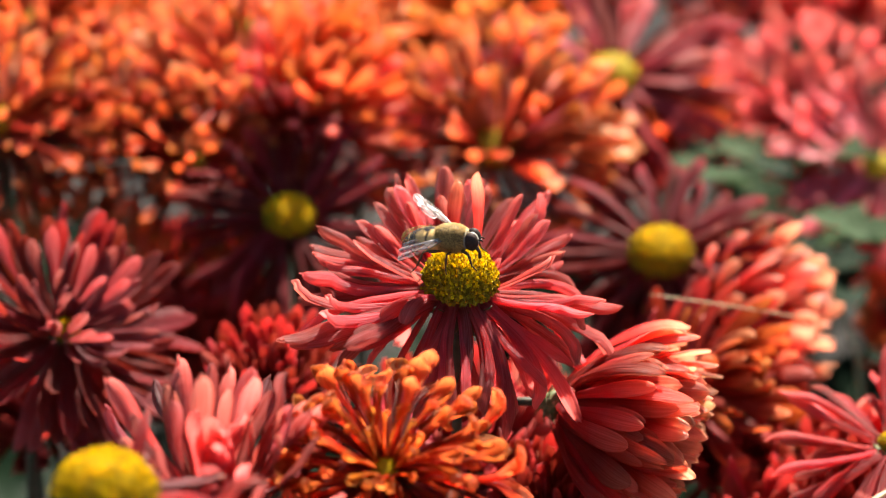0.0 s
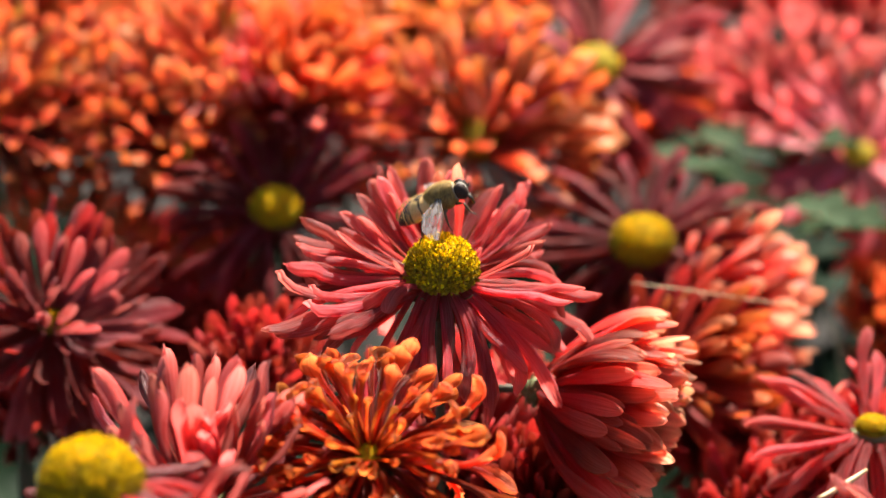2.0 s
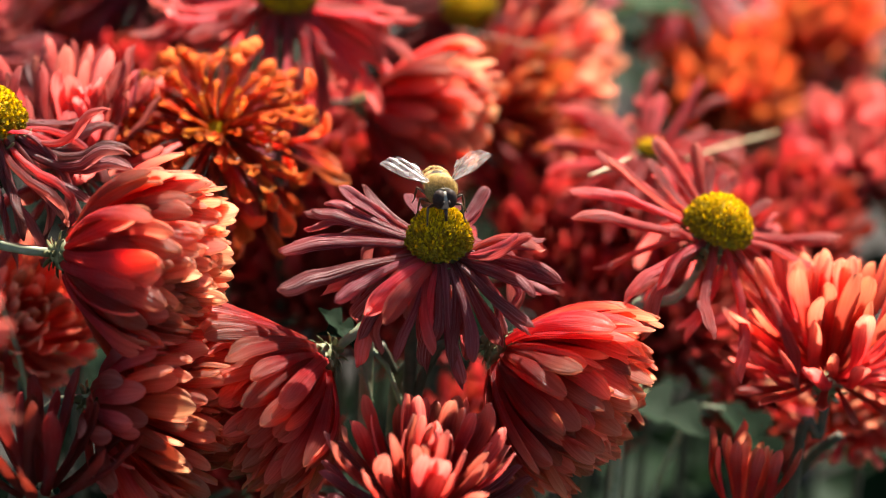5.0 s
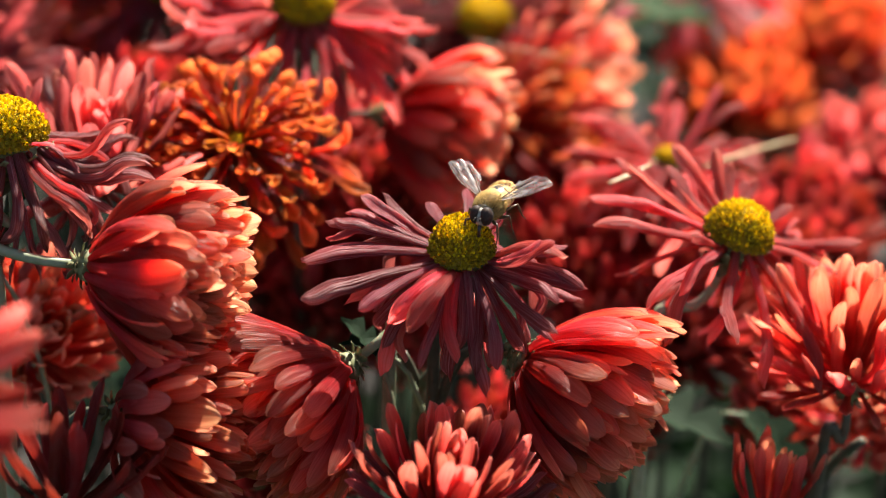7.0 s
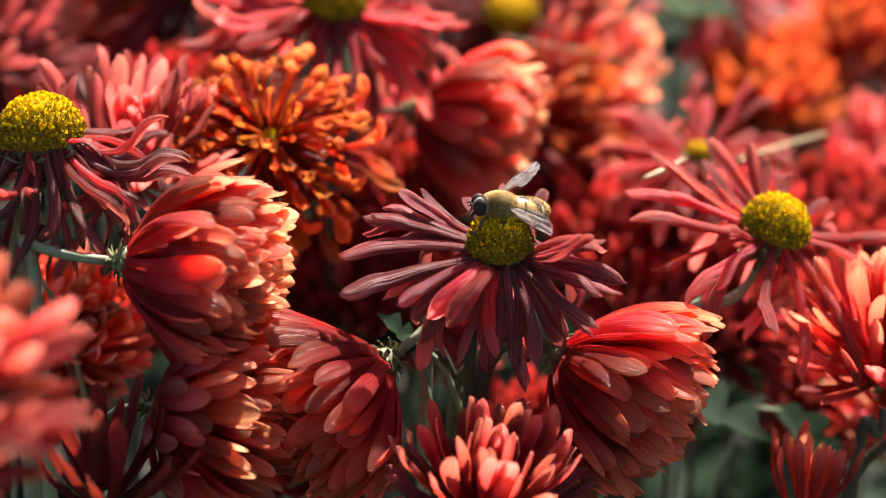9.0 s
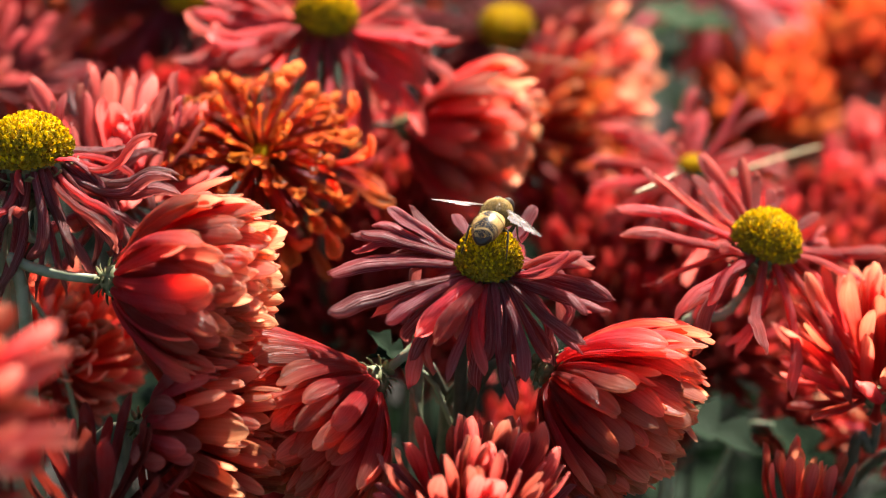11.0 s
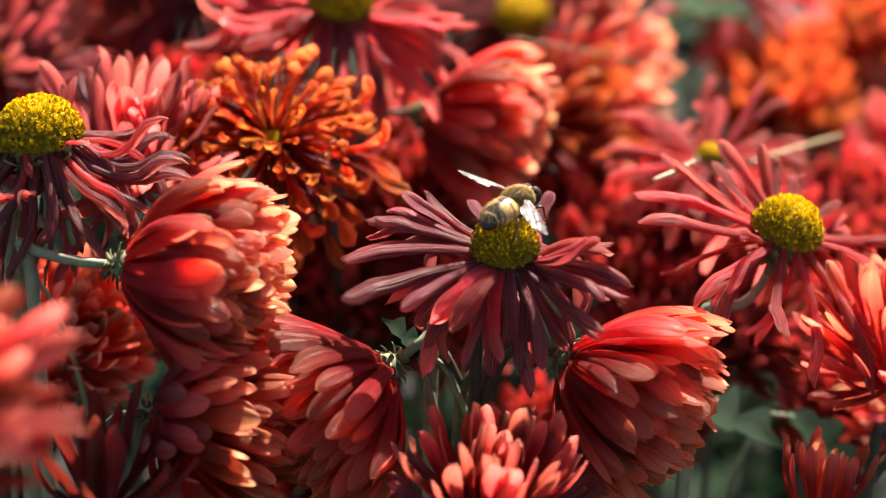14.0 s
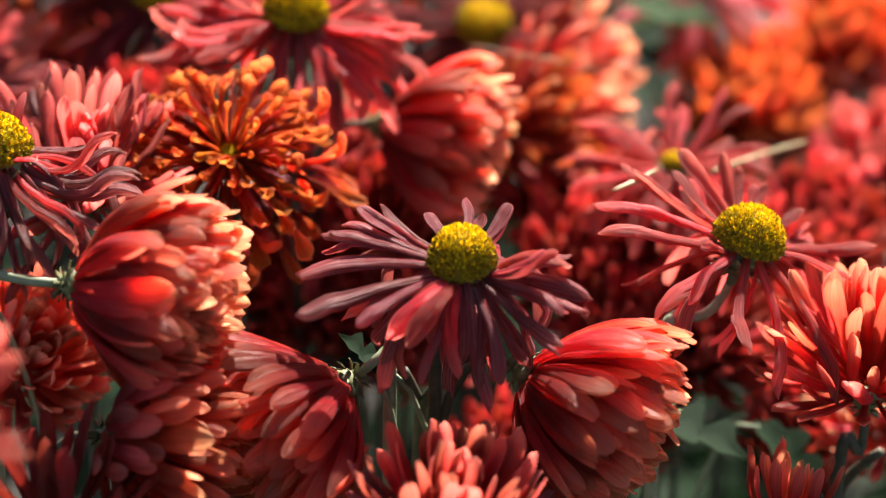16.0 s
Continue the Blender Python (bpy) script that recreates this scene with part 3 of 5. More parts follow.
blossom("open maroon chrysanthemum with sparse narrow petals and yellow disc", (0.0298, 0.2207, 0.4966), (-0.0229, -0.1913, 0.9813), [(12, 'quill', 0.0165, -10, -4, -26, 0.0042, -0.001, ''), (9, 'limp', 0.018, -26, -12, -52, 0.0040, -0.002, '')], given=[('quill', [-22, 177, 152, 157, -20, 147], [3, 3, 3, 3, 9, 3], [16.3, 20.9, 19.9, 17.1, 15.3, 18.5]), ('quill_up', [141, 134, 130, 104, 63, 55, -35, -23, -37, 77], [-2, -5, -21, -27, -19, -25, 29, 11, 14, -26], [15.6, 14.0, 13.5, 13.8, 13.6, 13.6, 13.8, 13.5, 13.9, 13.7]), ('quill', [174, -159, -142, 151, 166, -52, -38, -39, -19], [1, 1, 1, 1, 1, 1, 1, 8, 1], [21.3, 23.3, 17.3, 20.6, 19.1, 17.7, 17.5, 15.8, 16.4]), ('limp', [-83, -60, -68, -36, -35, 77, -93, -71, 47, -11], [-25, -25, -25, -31, -25, -55, -25, -28, -39, -25], [21.0, 17.5, 17.8, 15.4, 16.3, 28.2, 15.5, 14.2, 27.8, 16.1]), ('arched:blush', [-124, -113, -104, -129], [40, 36, 32, 30], [13.1, 17.1, 17.4, 12.6]), ('limp:blush', [-108, -98, -118], [-17, -17, -10], [15.4, 14.3, 12.0]), ('limp:rose', [-142, -135, -177], [-27, -27, -27], [21.5, 18.7, 17.2]), ('arched:blush', [-10], [48], [14.0])], tone='maroon', rise=1.28, foot=(0.0264, 0.23, 0.4688), disc=0.00470)
blossom("rose-red chrysanthemum with tilted yellow disc and hanging petals", (0.0792, 0.2441, 0.4884), (0.2645, -0.0614, 0.9624), [(9, 'rod_limp', 0.016, -30, -10, -60, 0.0040, -0.002, '')], given=[('quill', [170, 141, 169, -160, -129, -128, -127, -134, 17, 21, 12, 6, 121], [5, 5, 5, 5, -7, -15, 5, 23, 5, 9, -4, 5, 4], [21.8, 21.0, 16.2, 23.8, 24.7, 25.0, 19.1, 15.1, 16.7, 24.5, 15.1, 18.4, 15.3]), ('rod_limp', [-96, -67, 70, 59, -32, 24, 28, -42, 68, 83, 109], [-30, -30, -41, -33, -30, -30, -30, -25, -35, -30, -30], [25.5, 23.8, 26.8, 26.7, 19.8, 26.1, 21.2, 27.0, 26.8, 23.0, 26.7]), ('quill_up', [153, 104, 87, 78, 72, 131, 96, 54, 36], [2, 2, 2, 2, -2, 2, 2, -11, -17], [18.9, 20.1, 16.6, 16.1, 14.1, 14.8, 16.6, 13.9, 13.9])], tone='rose', stem_look=STEM_SUNLIT, rise=1.15, foot=(0.0654, 0.2421, 0.4636), disc=0.00546)
blossom("orange-red spidery chrysanthemum with tubular petals curled at the tips", (-0.0084, 0.2685, 0.4945), (-0.0382, -0.5585, 0.8286), [(16, 'spider', 0.0088, 62, 62, 62, 0.0015, 0.001, 'amber'), (20, 'spider', 0.0126, 40, 40, 36, 0.002, 0.0008, 'orange'), (24, 'spider', 0.0150, 24, 26, 18, 0.0022, 0.0003, 'flame'), (24, 'spider_out', 0.0165, 14, 14, 8, 0.0025, 0, 'flame'), (26, 'spider_out', 0.0195, -6, 0, -16, 0.003, -0.001, 'flame'), (22, 'thread', 0.0215, -24, -14, -44, 0.003, -0.002, 'shaded_orange')], tone='flame', disc=0.00219)
blossom("fading chrysanthemum with large yellow disc and withered hanging petals", (-0.0444, 0.2366, 0.5079), (-0.0921, 0.0882, 0.9918), [(9, 'limp', 0.018, -24, -15, -46, 0.006, -0.0005, 'wilted'), (16, 'withered', 0.021, -46, -40, -62, 0.0058, -0.001, 'wilted'), (20, 'withered', 0.022, -30, -26, -48, 0.005, -0.002, 'wilted'), (12, 'withered', 0.020, -14, -14, -40, 0.005, -0.001, 'rose')], given=[('quill:blush', [-43], [30], [9.1]), ('arched:blush', [-103], [37], [7.6])], tone='wilted', rise=1.1, stem_look=STEM_SUNLIT, foot=(-0.0502, 0.2348, 0.4877), disc=0.00637)
blossom("side-facing coral-red double chrysanthemum with peach petal tips", (-0.0283, 0.2195, 0.4939), (0.975, -0.21, 0.03), double_rows(0.0222, n=46, rows=7, low=34, first=1.0, tones=('coral', 'peach')), tone='coral', arch=0.016, stem_look=STEM_SUNLIT, foot=(-0.0449, 0.2235, 0.4866))
blossom("shaded coral double chrysanthemum facing sideways", (-0.0233, 0.2127, 0.4707), (0.9180, -0.3961, 0.0179), double_rows(0.0210, n=28, rows=6, low=14, first=0.88, tones=('scarlet', 'peach')), tone='scarlet')
blossom("nodding scarlet double chrysanthemum with pale spoon petals", (0.0106, 0.2214, 0.4739), (-0.780, -0.47, -0.39), double_rows(0.0205, n=42, rows=7, low=28, first=0.98, tones=('coral', 'peach')), tone='scarlet', stem_look=STEM_SUNLIT, foot=(0.019, 0.2317, 0.4727))
blossom("coral-red double chrysanthemum facing sideways below the open one", (0.0418, 0.2222, 0.4756), (0.810, -0.46, -0.33), double_rows(0.0222, n=44, rows=7, low=32, first=1.0, tones=('coral', 'peach')), tone='coral')
blossom("scarlet double chrysanthemum opening upwards, low among the others", (0.0266, 0.1945, 0.4621), (0.1507, -0.1251, 0.9806), double_rows(0.0175, n=20, rows=6, low=0, outer='quill_up', tones=('maroon', 'scarlet')), tone='scarlet')
blossom("dark red chrysanthemum with raised quill petals, in shade", (-0.0315, 0.1941, 0.4654), (0.0969, 0.1229, 0.9877), [(12, 'quill_up', 0.019, 35, 30, 35, 0.003, 0, ''), (10, 'quill_up', 0.017, 62, 60, 62, 0.002, 0.001, '')], tone='shaded_red')
blossom("scarlet chrysanthemum close to the lens", (-0.0483, 0.1443, 0.5117), (0.6048, -0.4123, 0.6813), double_rows(0.0200, n=22, rows=5, tones=('shaded_red', 'scarlet')), tone='scarlet')
blossom("orange-peach double chrysanthemum with upright petals and reflexed lower ones", (0.1001, 0.2354, 0.4647), (-0.0097, 0.0906, 0.9958), double_rows(0.0215, n=18, rows=6, low=-6, high=82, outer='quill_up', tones=('scarlet', 'coral')), tone='coral', foot=(0.0963, 0.2344, 0.4463))
blossom("budding scarlet chrysanthemum with upright petals", (0.0841, 0.2199, 0.4462), (0.0430, 0.1417, 0.9890), [(9, 'quill_up', 0.0145, 55, 50, 55, 0.002, 0, 'scarlet'), (8, 'inner', 0.013, 72, 70, 72, 0.001, 0.001, 'peach')], tone='scarlet')
blossom("pink-red chrysanthemum with small yellow disc, behind the tilted one", (0.0795, 0.3200, 0.4700), (-0.0377, -0.0747, 0.9965), daisy_rows(0.0190, n=18, e=(8, 24, -20), rows=3, drop=12, r=0.004), tone='rose', disc=0.0028)
blossom("side-facing coral double chrysanthemum beside the open rose one", (0.0205, 0.3143, 0.4806), (0.950, -0.25, -0.16), double_rows(0.0225, n=46, rows=7, low=32, first=1.0, tones=('coral', 'peach')), tone='coral')
blossom("rose-pink double chrysanthemum opening upwards", (-0.0334, 0.2673, 0.4877), (0.12, -0.26, 0.95), [(16, 'rod', 0.0215, 6, 10, -8, 0.004, 0, 'maroon'), (18, 'quill_up', 0.0215, 28, 30, 22, 0.0035, 0.0008, 'rose'), (16, 'quill_up', 0.0205, 46, 48, 42, 0.003, 0.0016, 'maroon'), (12, 'quill_up', 0.0190, 64, 64, 62, 0.002, 0.0024, 'rose'), (8, 'quill_up', 0.0165, 78, 78, 76, 0.001, 0.003, 'rose')], tone='rose')
blossom("double chrysanthemum with a small yellow disc, shade put into its dusky red", (-0.0705, 0.3492, 0.4775), (0.55, -0.36, 0.75), [(24, 'quill_up', 0.0235, -24, -8, -44, 0.004, -0.001, 'maroon'), (24, 'quill_up', 0.0215, 0, 10, -18, 0.004, 0, 'shaded_red'), (20, 'spoon', 0.0195, 20, 30, 10, 0.0035, 0.0008, 'shaded_red'), (18, 'spoon', 0.0170, 38, 46, 32, 0.003, 0.0014, 'maroon'), (12, 'spoon', 0.0140, 58, 62, 54, 0.003, 0.002, 'maroon')], tone='maroon', disc=0.0026)
blossom("red chrysanthemum with yellow disc, shade put into its dark petals", (-0.0321, 0.4006, 0.4789), (0.0999, -0.4597, 0.8824), daisy_rows(0.0215, n=24, e=(5, 18, -12), rows=3, r=0.004), tone='shaded_red', disc=0.00484)
blossom("red chrysanthemum with round yellow disc", (0.0450, 0.3930, 0.4740), (-0.0501, -0.4615, 0.8857), daisy_rows(0.0260, n=30, e=(0, 4, -24), rows=3, r=0.004), tone='shaded_red', disc=0.00591)
blossom("orange-pink double chrysanthemum facing sideways, out of focus", (0.0584, 0.3952, 0.4585), (0.8850, -0.2958, 0.3596), double_rows(0.0230, n=19, rows=6, tones=('coral', 'peach')), tone='coral', far=True)
blossom("orange-red double chrysanthemum, shade put into its deep red", (0.0476, 0.3655, 0.4568), (0.5185, -0.6735, 0.5269), double_rows(0.0250, n=19, rows=5, tones=('shaded_red', 'shaded_orange')), tone='scarlet', far=True)
blossom("red double chrysanthemum, deep shade put into its dark petals", (-0.0521, 0.4285, 0.4279), (0.1988, -0.5696, 0.7975), double_rows(0.0210, n=20, rows=5, tones=('shaded_red', 'shaded_red')), tone='shaded_red', far=True)
blossom("orange chrysanthemum with yellow centre, out of focus", (-0.0731, 0.4336, 0.4880), (0.0995, -0.4844, 0.8692), [(16, 'thread', 0.0161, 62, 62, 62, 0.002, 0.001, 'flame'), (28, 'thread', 0.0195, 40, 44, 36, 0.003, 0.0005, 'flame'), (34, 'thread', 0.0230, 20, 26, 12, 0.003, 0, 'shaded_orange'), (36, 'thread', 0.0230, 0, 8, -12, 0.003, -0.001, 'shaded_orange'), (30, 'thread', 0.0218, -22, -14, -34, 0.003, -0.002, 'shaded_orange')], tone='shaded_orange', far=True, disc=0.00526)
blossom("orange chrysanthemum with yellow centre, out of focus", (-0.0542, 0.4239, 0.4824), (0.1025, -0.5196, 0.8482), [(16, 'thread', 0.0154, 62, 62, 62, 0.002, 0.001, 'flame'), (28, 'thread', 0.0187, 40, 44, 36, 0.003, 0.0005, 'flame'), (34, 'thread', 0.0220, 20, 26, 12, 0.003, 0, 'shaded_orange'), (36, 'thread', 0.0220, 0, 8, -12, 0.003, -0.001, 'shaded_orange'), (30, 'thread', 0.0209, -22, -14, -34, 0.003, -0.002, 'shaded_orange')], tone='shaded_orange', far=True, disc=0.00444)
blossom("orange chrysanthemum with yellow centre, out of focus", (-0.0960, 0.4212, 0.4926), (0.0995, -0.4844, 0.8692), [(16, 'thread', 0.0168, 62, 62, 62, 0.002, 0.001, 'flame'), (28, 'thread', 0.0204, 40, 44, 36, 0.003, 0.0005, 'flame'), (34, 'thread', 0.0240, 20, 26, 12, 0.003, 0, 'shaded_orange'), (36, 'thread', 0.0240, 0, 8, -12, 0.003, -0.001, 'shaded_orange'), (30, 'thread', 0.0228, -22, -14, -34, 0.003, -0.002, 'shaded_orange')], tone='shaded_orange', far=True, disc=0.00487)
blossom("orange chrysanthemum with yellow centre, out of focus", (-0.0477, 0.4888, 0.4902), (0.0995, -0.4844, 0.8692), [(16, 'thread', 0.0182, 62, 62, 62, 0.002, 0.001, 'orange'), (28, 'thread', 0.0221, 40, 44, 36, 0.003, 0.0005, 'orange'), (34, 'thread', 0.0260, 20, 26, 12, 0.003, 0, 'orange'), (36, 'thread', 0.0260, 0, 8, -12, 0.003, -0.001, 'orange'), (30, 'thread', 0.0247, -22, -14, -34, 0.003, -0.002, 'shaded_orange')], tone='orange', far=True, disc=0.00666)
blossom("orange chrysanthemum with yellow centre, out of focus", (-0.1004, 0.4893, 0.4915), (0.0000, -0.3584, 0.9336), [(16, 'thread', 0.0182, 62, 62, 62, 0.002, 0.001, 'orange'), (28, 'thread', 0.0221, 40, 44, 36, 0.003, 0.0005, 'orange'), (34, 'thread', 0.0260, 20, 26, 12, 0.003, 0, 'orange'), (36, 'thread', 0.0260, 0, 8, -12, 0.003, -0.001, 'orange'), (30, 'thread', 0.0247, -22, -14, -34, 0.003, -0.002, 'shaded_orange')], tone='orange', far=True, disc=0.00555)
blossom("orange chrysanthemum with yellow centre, out of focus", (-0.0450, 0.4434, 0.4938), (0.1980, -0.3513, 0.9151), [(16, 'thread', 0.0175, 62, 62, 62, 0.002, 0.001, 'flame'), (28, 'thread', 0.0213, 40, 44, 36, 0.003, 0.0005, 'flame'), (34, 'thread', 0.0250, 20, 26, 12, 0.003, 0, 'flame'), (36, 'thread', 0.0250, 0, 8, -12, 0.003, -0.001, 'flame'), (30, 'thread', 0.0238, -22, -14, -34, 0.003, -0.002, 'shaded_orange')], tone='flame', far=True, disc=0.00305)
blossom("orange chrysanthemum with yellow centre, out of focus", (-0.0299, 0.4348, 0.4908), (0.3980, -0.3935, 0.8287), double_rows(0.0230, n=28, rows=7, low=4, tones=('scarlet', 'orange')), tone='scarlet', far=True)
blossom("large orange chrysanthemum with open face, out of focus", (0.0109, 0.4372, 0.4798), (-0.0505, -0.6274, 0.7771), [(16, 'thread', 0.0210, 62, 62, 62, 0.002, 0.001, 'flame'), (28, 'thread', 0.0255, 40, 44, 36, 0.003, 0.0005, 'flame'), (34, 'thread', 0.0300, 20, 26, 12, 0.003, 0, 'flame'), (36, 'thread', 0.0300, 0, 8, -12, 0.003, -0.001, 'flame'), (30, 'thread', 0.0285, -22, -14, -34, 0.003, -0.002, 'shaded_orange')], tone='flame', far=True, disc=0.00584)
blossom("amber chrysanthemum in full sun, out of focus", (0.0093, 0.4994, 0.4897), (0.0000, -0.3584, 0.9336), [(16, 'thread', 0.0238, 62, 62, 62, 0.002, 0.001, 'amber'), (28, 'thread', 0.0289, 40, 44, 36, 0.003, 0.0005, 'amber'), (34, 'thread', 0.0340, 20, 26, 12, 0.003, 0, 'amber'), (36, 'thread', 0.0340, 0, 8, -12, 0.003, -0.001, 'amber'), (30, 'thread', 0.0323, -22, -14, -34, 0.003, -0.002, 'shaded_orange')], tone='amber', far=True)
blossom("orange chrysanthemum with yellow centre, out of focus", (-0.0186, 0.4460, 0.4833), (0.1054, -0.5560, 0.8245), [(16, 'thread', 0.0140, 62, 62, 62, 0.002, 0.001, 'scarlet'), (28, 'thread', 0.0170, 40, 44, 36, 0.003, 0.0005, 'scarlet'), (34, 'thread', 0.0200, 20, 26, 12, 0.003, 0, 'scarlet'), (36, 'thread', 0.0200, 0, 8, -12, 0.003, -0.001, 'scarlet'), (30, 'thread', 0.0190, -22, -14, -34, 0.003, -0.002, 'scarlet')], tone='scarlet', far=True, disc=0.00438)
blossom("red chrysanthemum with yellow disc, out of focus", (0.0401, 0.4661, 0.4879), (0.0995, -0.4844, 0.8692), daisy_rows(0.0290, n=24, e=(8, 18, -14), rows=3, drop=14, r=0.004, drops='broad'), tone='shaded_red', far=True, disc=0.00587)
blossom("pink-red chrysanthemum with hollow centre, out of focus", (0.0918, 0.4955, 0.4648), (-0.0995, -0.4844, 0.8692), [(16, 'thread', 0.0189, 62, 62, 62, 0.002, 0.001, 'rose'), (28, 'thread', 0.0229, 40, 44, 36, 0.003, 0.0005, 'rose'), (34, 'thread', 0.0270, 20, 26, 12, 0.003, 0, 'rose'), (36, 'thread', 0.0270, 0, 8, -12, 0.003, -0.001, 'rose'), (30, 'thread', 0.0256, -22, -14, -34, 0.003, -0.002, 'rose')], tone='rose', far=True)
blossom("red chrysanthemum with narrow petals, out of focus", (0.1050, 0.4666, 0.4640), (-0.1005, -0.3566, 0.9289), daisy_rows(0.0270, n=24, e=(8, 18, -14), rows=3, drop=14, r=0.004, drops='broad'), tone='rose', far=True, disc=0.00408)
blossom("bright orange double chrysanthemum, out of focus", (0.1205, 0.4450, 0.4240), (-0.1335, -0.4511, 0.8824), double_rows(0.0260, n=28, rows=7, low=4, tones=('shaded_orange', 'orange')), tone='orange', far=True)
blossom("orange-red double chrysanthemum, out of focus", (0.1518, 0.4799, 0.4297), (-0.1335, -0.4511, 0.8824), double_rows(0.0260, n=28, rows=7, low=4, tones=('coral', 'orange')), tone='coral', far=True)
blossom("red double chrysanthemum, out of focus", (0.1480, 0.4060, 0.4260), (-0.1335, -0.4511, 0.8824), double_rows(0.0230, n=28, rows=7, low=4, tones=('shaded_red', 'rose')), tone='coral', far=True)
blossom("red double chrysanthemum, shade put into its dark petals", (0.0584, 0.3753, 0.4381), (0.0629, -0.5562, 0.8286), double_rows(0.0230, n=28, rows=7, low=4, tones=('shaded_red', 'shaded_red')), tone='shaded_red', far=True)
blossom("red double chrysanthemum, shade put into its dark petals", (0.0750, 0.3414, 0.4431), (0.1708, -0.5300, 0.8306), double_rows(0.0190, n=28, rows=7, low=4, tones=('shaded_red', 'shaded_red')), tone='shaded_red', far=True)
blossom("orange-red double chrysanthemum, shade put into its dark red", (0.0482, 0.4021, 0.4498), (0.3158, -0.6889, 0.6524), double_rows(0.0220, n=28, rows=7, low=4, tones=('shaded_red', 'shaded_orange')), tone='scarlet', far=True)
blossom("red chrysanthemum, out of focus", (0.0808, 0.5544, 0.4753), (0.0000, -0.3584, 0.9336), double_rows(0.0300, n=28, rows=7, low=4, tones=('coral', 'coral')), tone='coral', far=True)
blossom("red chrysanthemum, out of focus", (0.1153, 0.5676, 0.4645), (0.0000, -0.3584, 0.9336), double_rows(0.0300, n=28, rows=7, low=4, tones=('rose', 'coral')), tone='rose', far=True)
blossom("orange chrysanthemum, out of focus", (0.0581, 0.4935, 0.4602), (0.0000, -0.3584, 0.9336), double_rows(0.0200, n=28, rows=7, low=4, tones=('coral', 'orange')), tone='coral', far=True)
blossom("orange chrysanthemum, out of focus", (-0.0803, 0.5221, 0.4840), (0.0000, -0.3584, 0.9336), [(16, 'thread', 0.0196, 62, 62, 62, 0.002, 0.001, 'orange'), (28, 'thread', 0.0238, 40, 44, 36, 0.003, 0.0005, 'orange'), (34, 'thread', 0.0280, 20, 26, 12, 0.003, 0, 'orange'), (36, 'thread', 0.0280, 0, 8, -12, 0.003, -0.001, 'orange'), (30, 'thread', 0.0266, -22, -14, -34, 0.003, -0.002, 'shaded_orange')], tone='orange', far=True)
blossom("orange chrysanthemum, out of focus", (-0.0219, 0.5373, 0.4775), (0.0000, -0.3584, 0.9336), [(16, 'thread', 0.0210, 62, 62, 62, 0.002, 0.001, 'flame'), (28, 'thread', 0.0255, 40, 44, 36, 0.003, 0.0005, 'flame'), (34, 'thread', 0.0300, 20, 26, 12, 0.003, 0, 'flame'), (36, 'thread', 0.0300, 0, 8, -12, 0.003, -0.001, 'flame'), (30, 'thread', 0.0285, -22, -14, -34, 0.003, -0.002, 'shaded_orange')], tone='flame', far=True)
blossom("dark red chrysanthemum in shade", (0.0060, 0.3305, 0.4594), (0.0653, -0.4606, 0.8852), double_rows(0.0180, n=28, rows=7, low=4, tones=('maroon', 'maroon')), tone='maroon', far=True)
blossom("peach chrysanthemum low in the shade", (-0.0464, 0.2579, 0.4584), (0.3712, -0.5758, 0.7285), double_rows(0.0180, n=28, rows=7, low=4, tones=('coral', 'peach')), tone='coral', far=True)
blossom("pink chrysanthemum low beside the stems", (0.1194, 0.2813, 0.4300), (-0.3381, -0.4924, 0.8020), double_rows(0.0160, n=28, rows=7, low=4, tones=('coral', 'peach')), tone='coral', far=True)
# Low filler flowers, in the red that is darkened for shade.
blossom("dark red filler chrysanthemum low in the gaps, shade put into its colour", (0.0211, 0.3177, 0.4549), (0.0653, -0.4606, 0.8852), double_rows(0.0160, n=28, rows=7, low=4, tones=('shaded_red', 'shaded_red')), tone='shaded_red', far=True)
blossom("dark red filler chrysanthemum low in the gaps, shade put into its colour", (0.0157, 0.3461, 0.4537), (0.0653, -0.4606, 0.8852), double_rows(0.0160, n=28, rows=7, low=4, tones=('shaded_red', 'shaded_red')), tone='shaded_red', far=True)
blossom("dark red filler chrysanthemum low in the gaps, shade put into its colour", (0.1051, 0.2945, 0.4191), (0.0653, -0.4606, 0.8852), double_rows(0.0160, n=28, rows=7, low=4, tones=('shaded_red', 'shaded_red')), tone='shaded_red', far=True)
blossom("dark red filler chrysanthemum low in the gaps, shade put into its colour", (0.0165, 0.3199, 0.4354), (0.0653, -0.4606, 0.8852), double_rows(0.0160, n=28, rows=7, low=4, tones=('shaded_red', 'shaded_red')), tone='shaded_red', far=True)
blossom("dark red filler chrysanthemum low in the gaps, shade put into its colour", (0.0664, 0.3007, 0.4166), (0.0653, -0.4606, 0.8852), double_rows(0.0160, n=28, rows=7, low=4, tones=('shaded_red', 'shaded_red')), tone='shaded_red', far=True)
blossom("dark red filler chrysanthemum low in the gaps, shade put into its colour", (0.0425, 0.2916, 0.4124), (0.0653, -0.4606, 0.8852), double_rows(0.0160, n=28, rows=7, low=4, tones=('shaded_red', 'shaded_red')), tone='shaded_red', far=True)
blossom("dark red filler chrysanthemum low in the gaps, shade put into its colour", (-0.0319, 0.3502, 0.4629), (0.0653, -0.4606, 0.8852), double_rows(0.0160, n=28, rows=7, low=4, tones=('shaded_red', 'shaded_red')), tone='shaded_red', far=True)
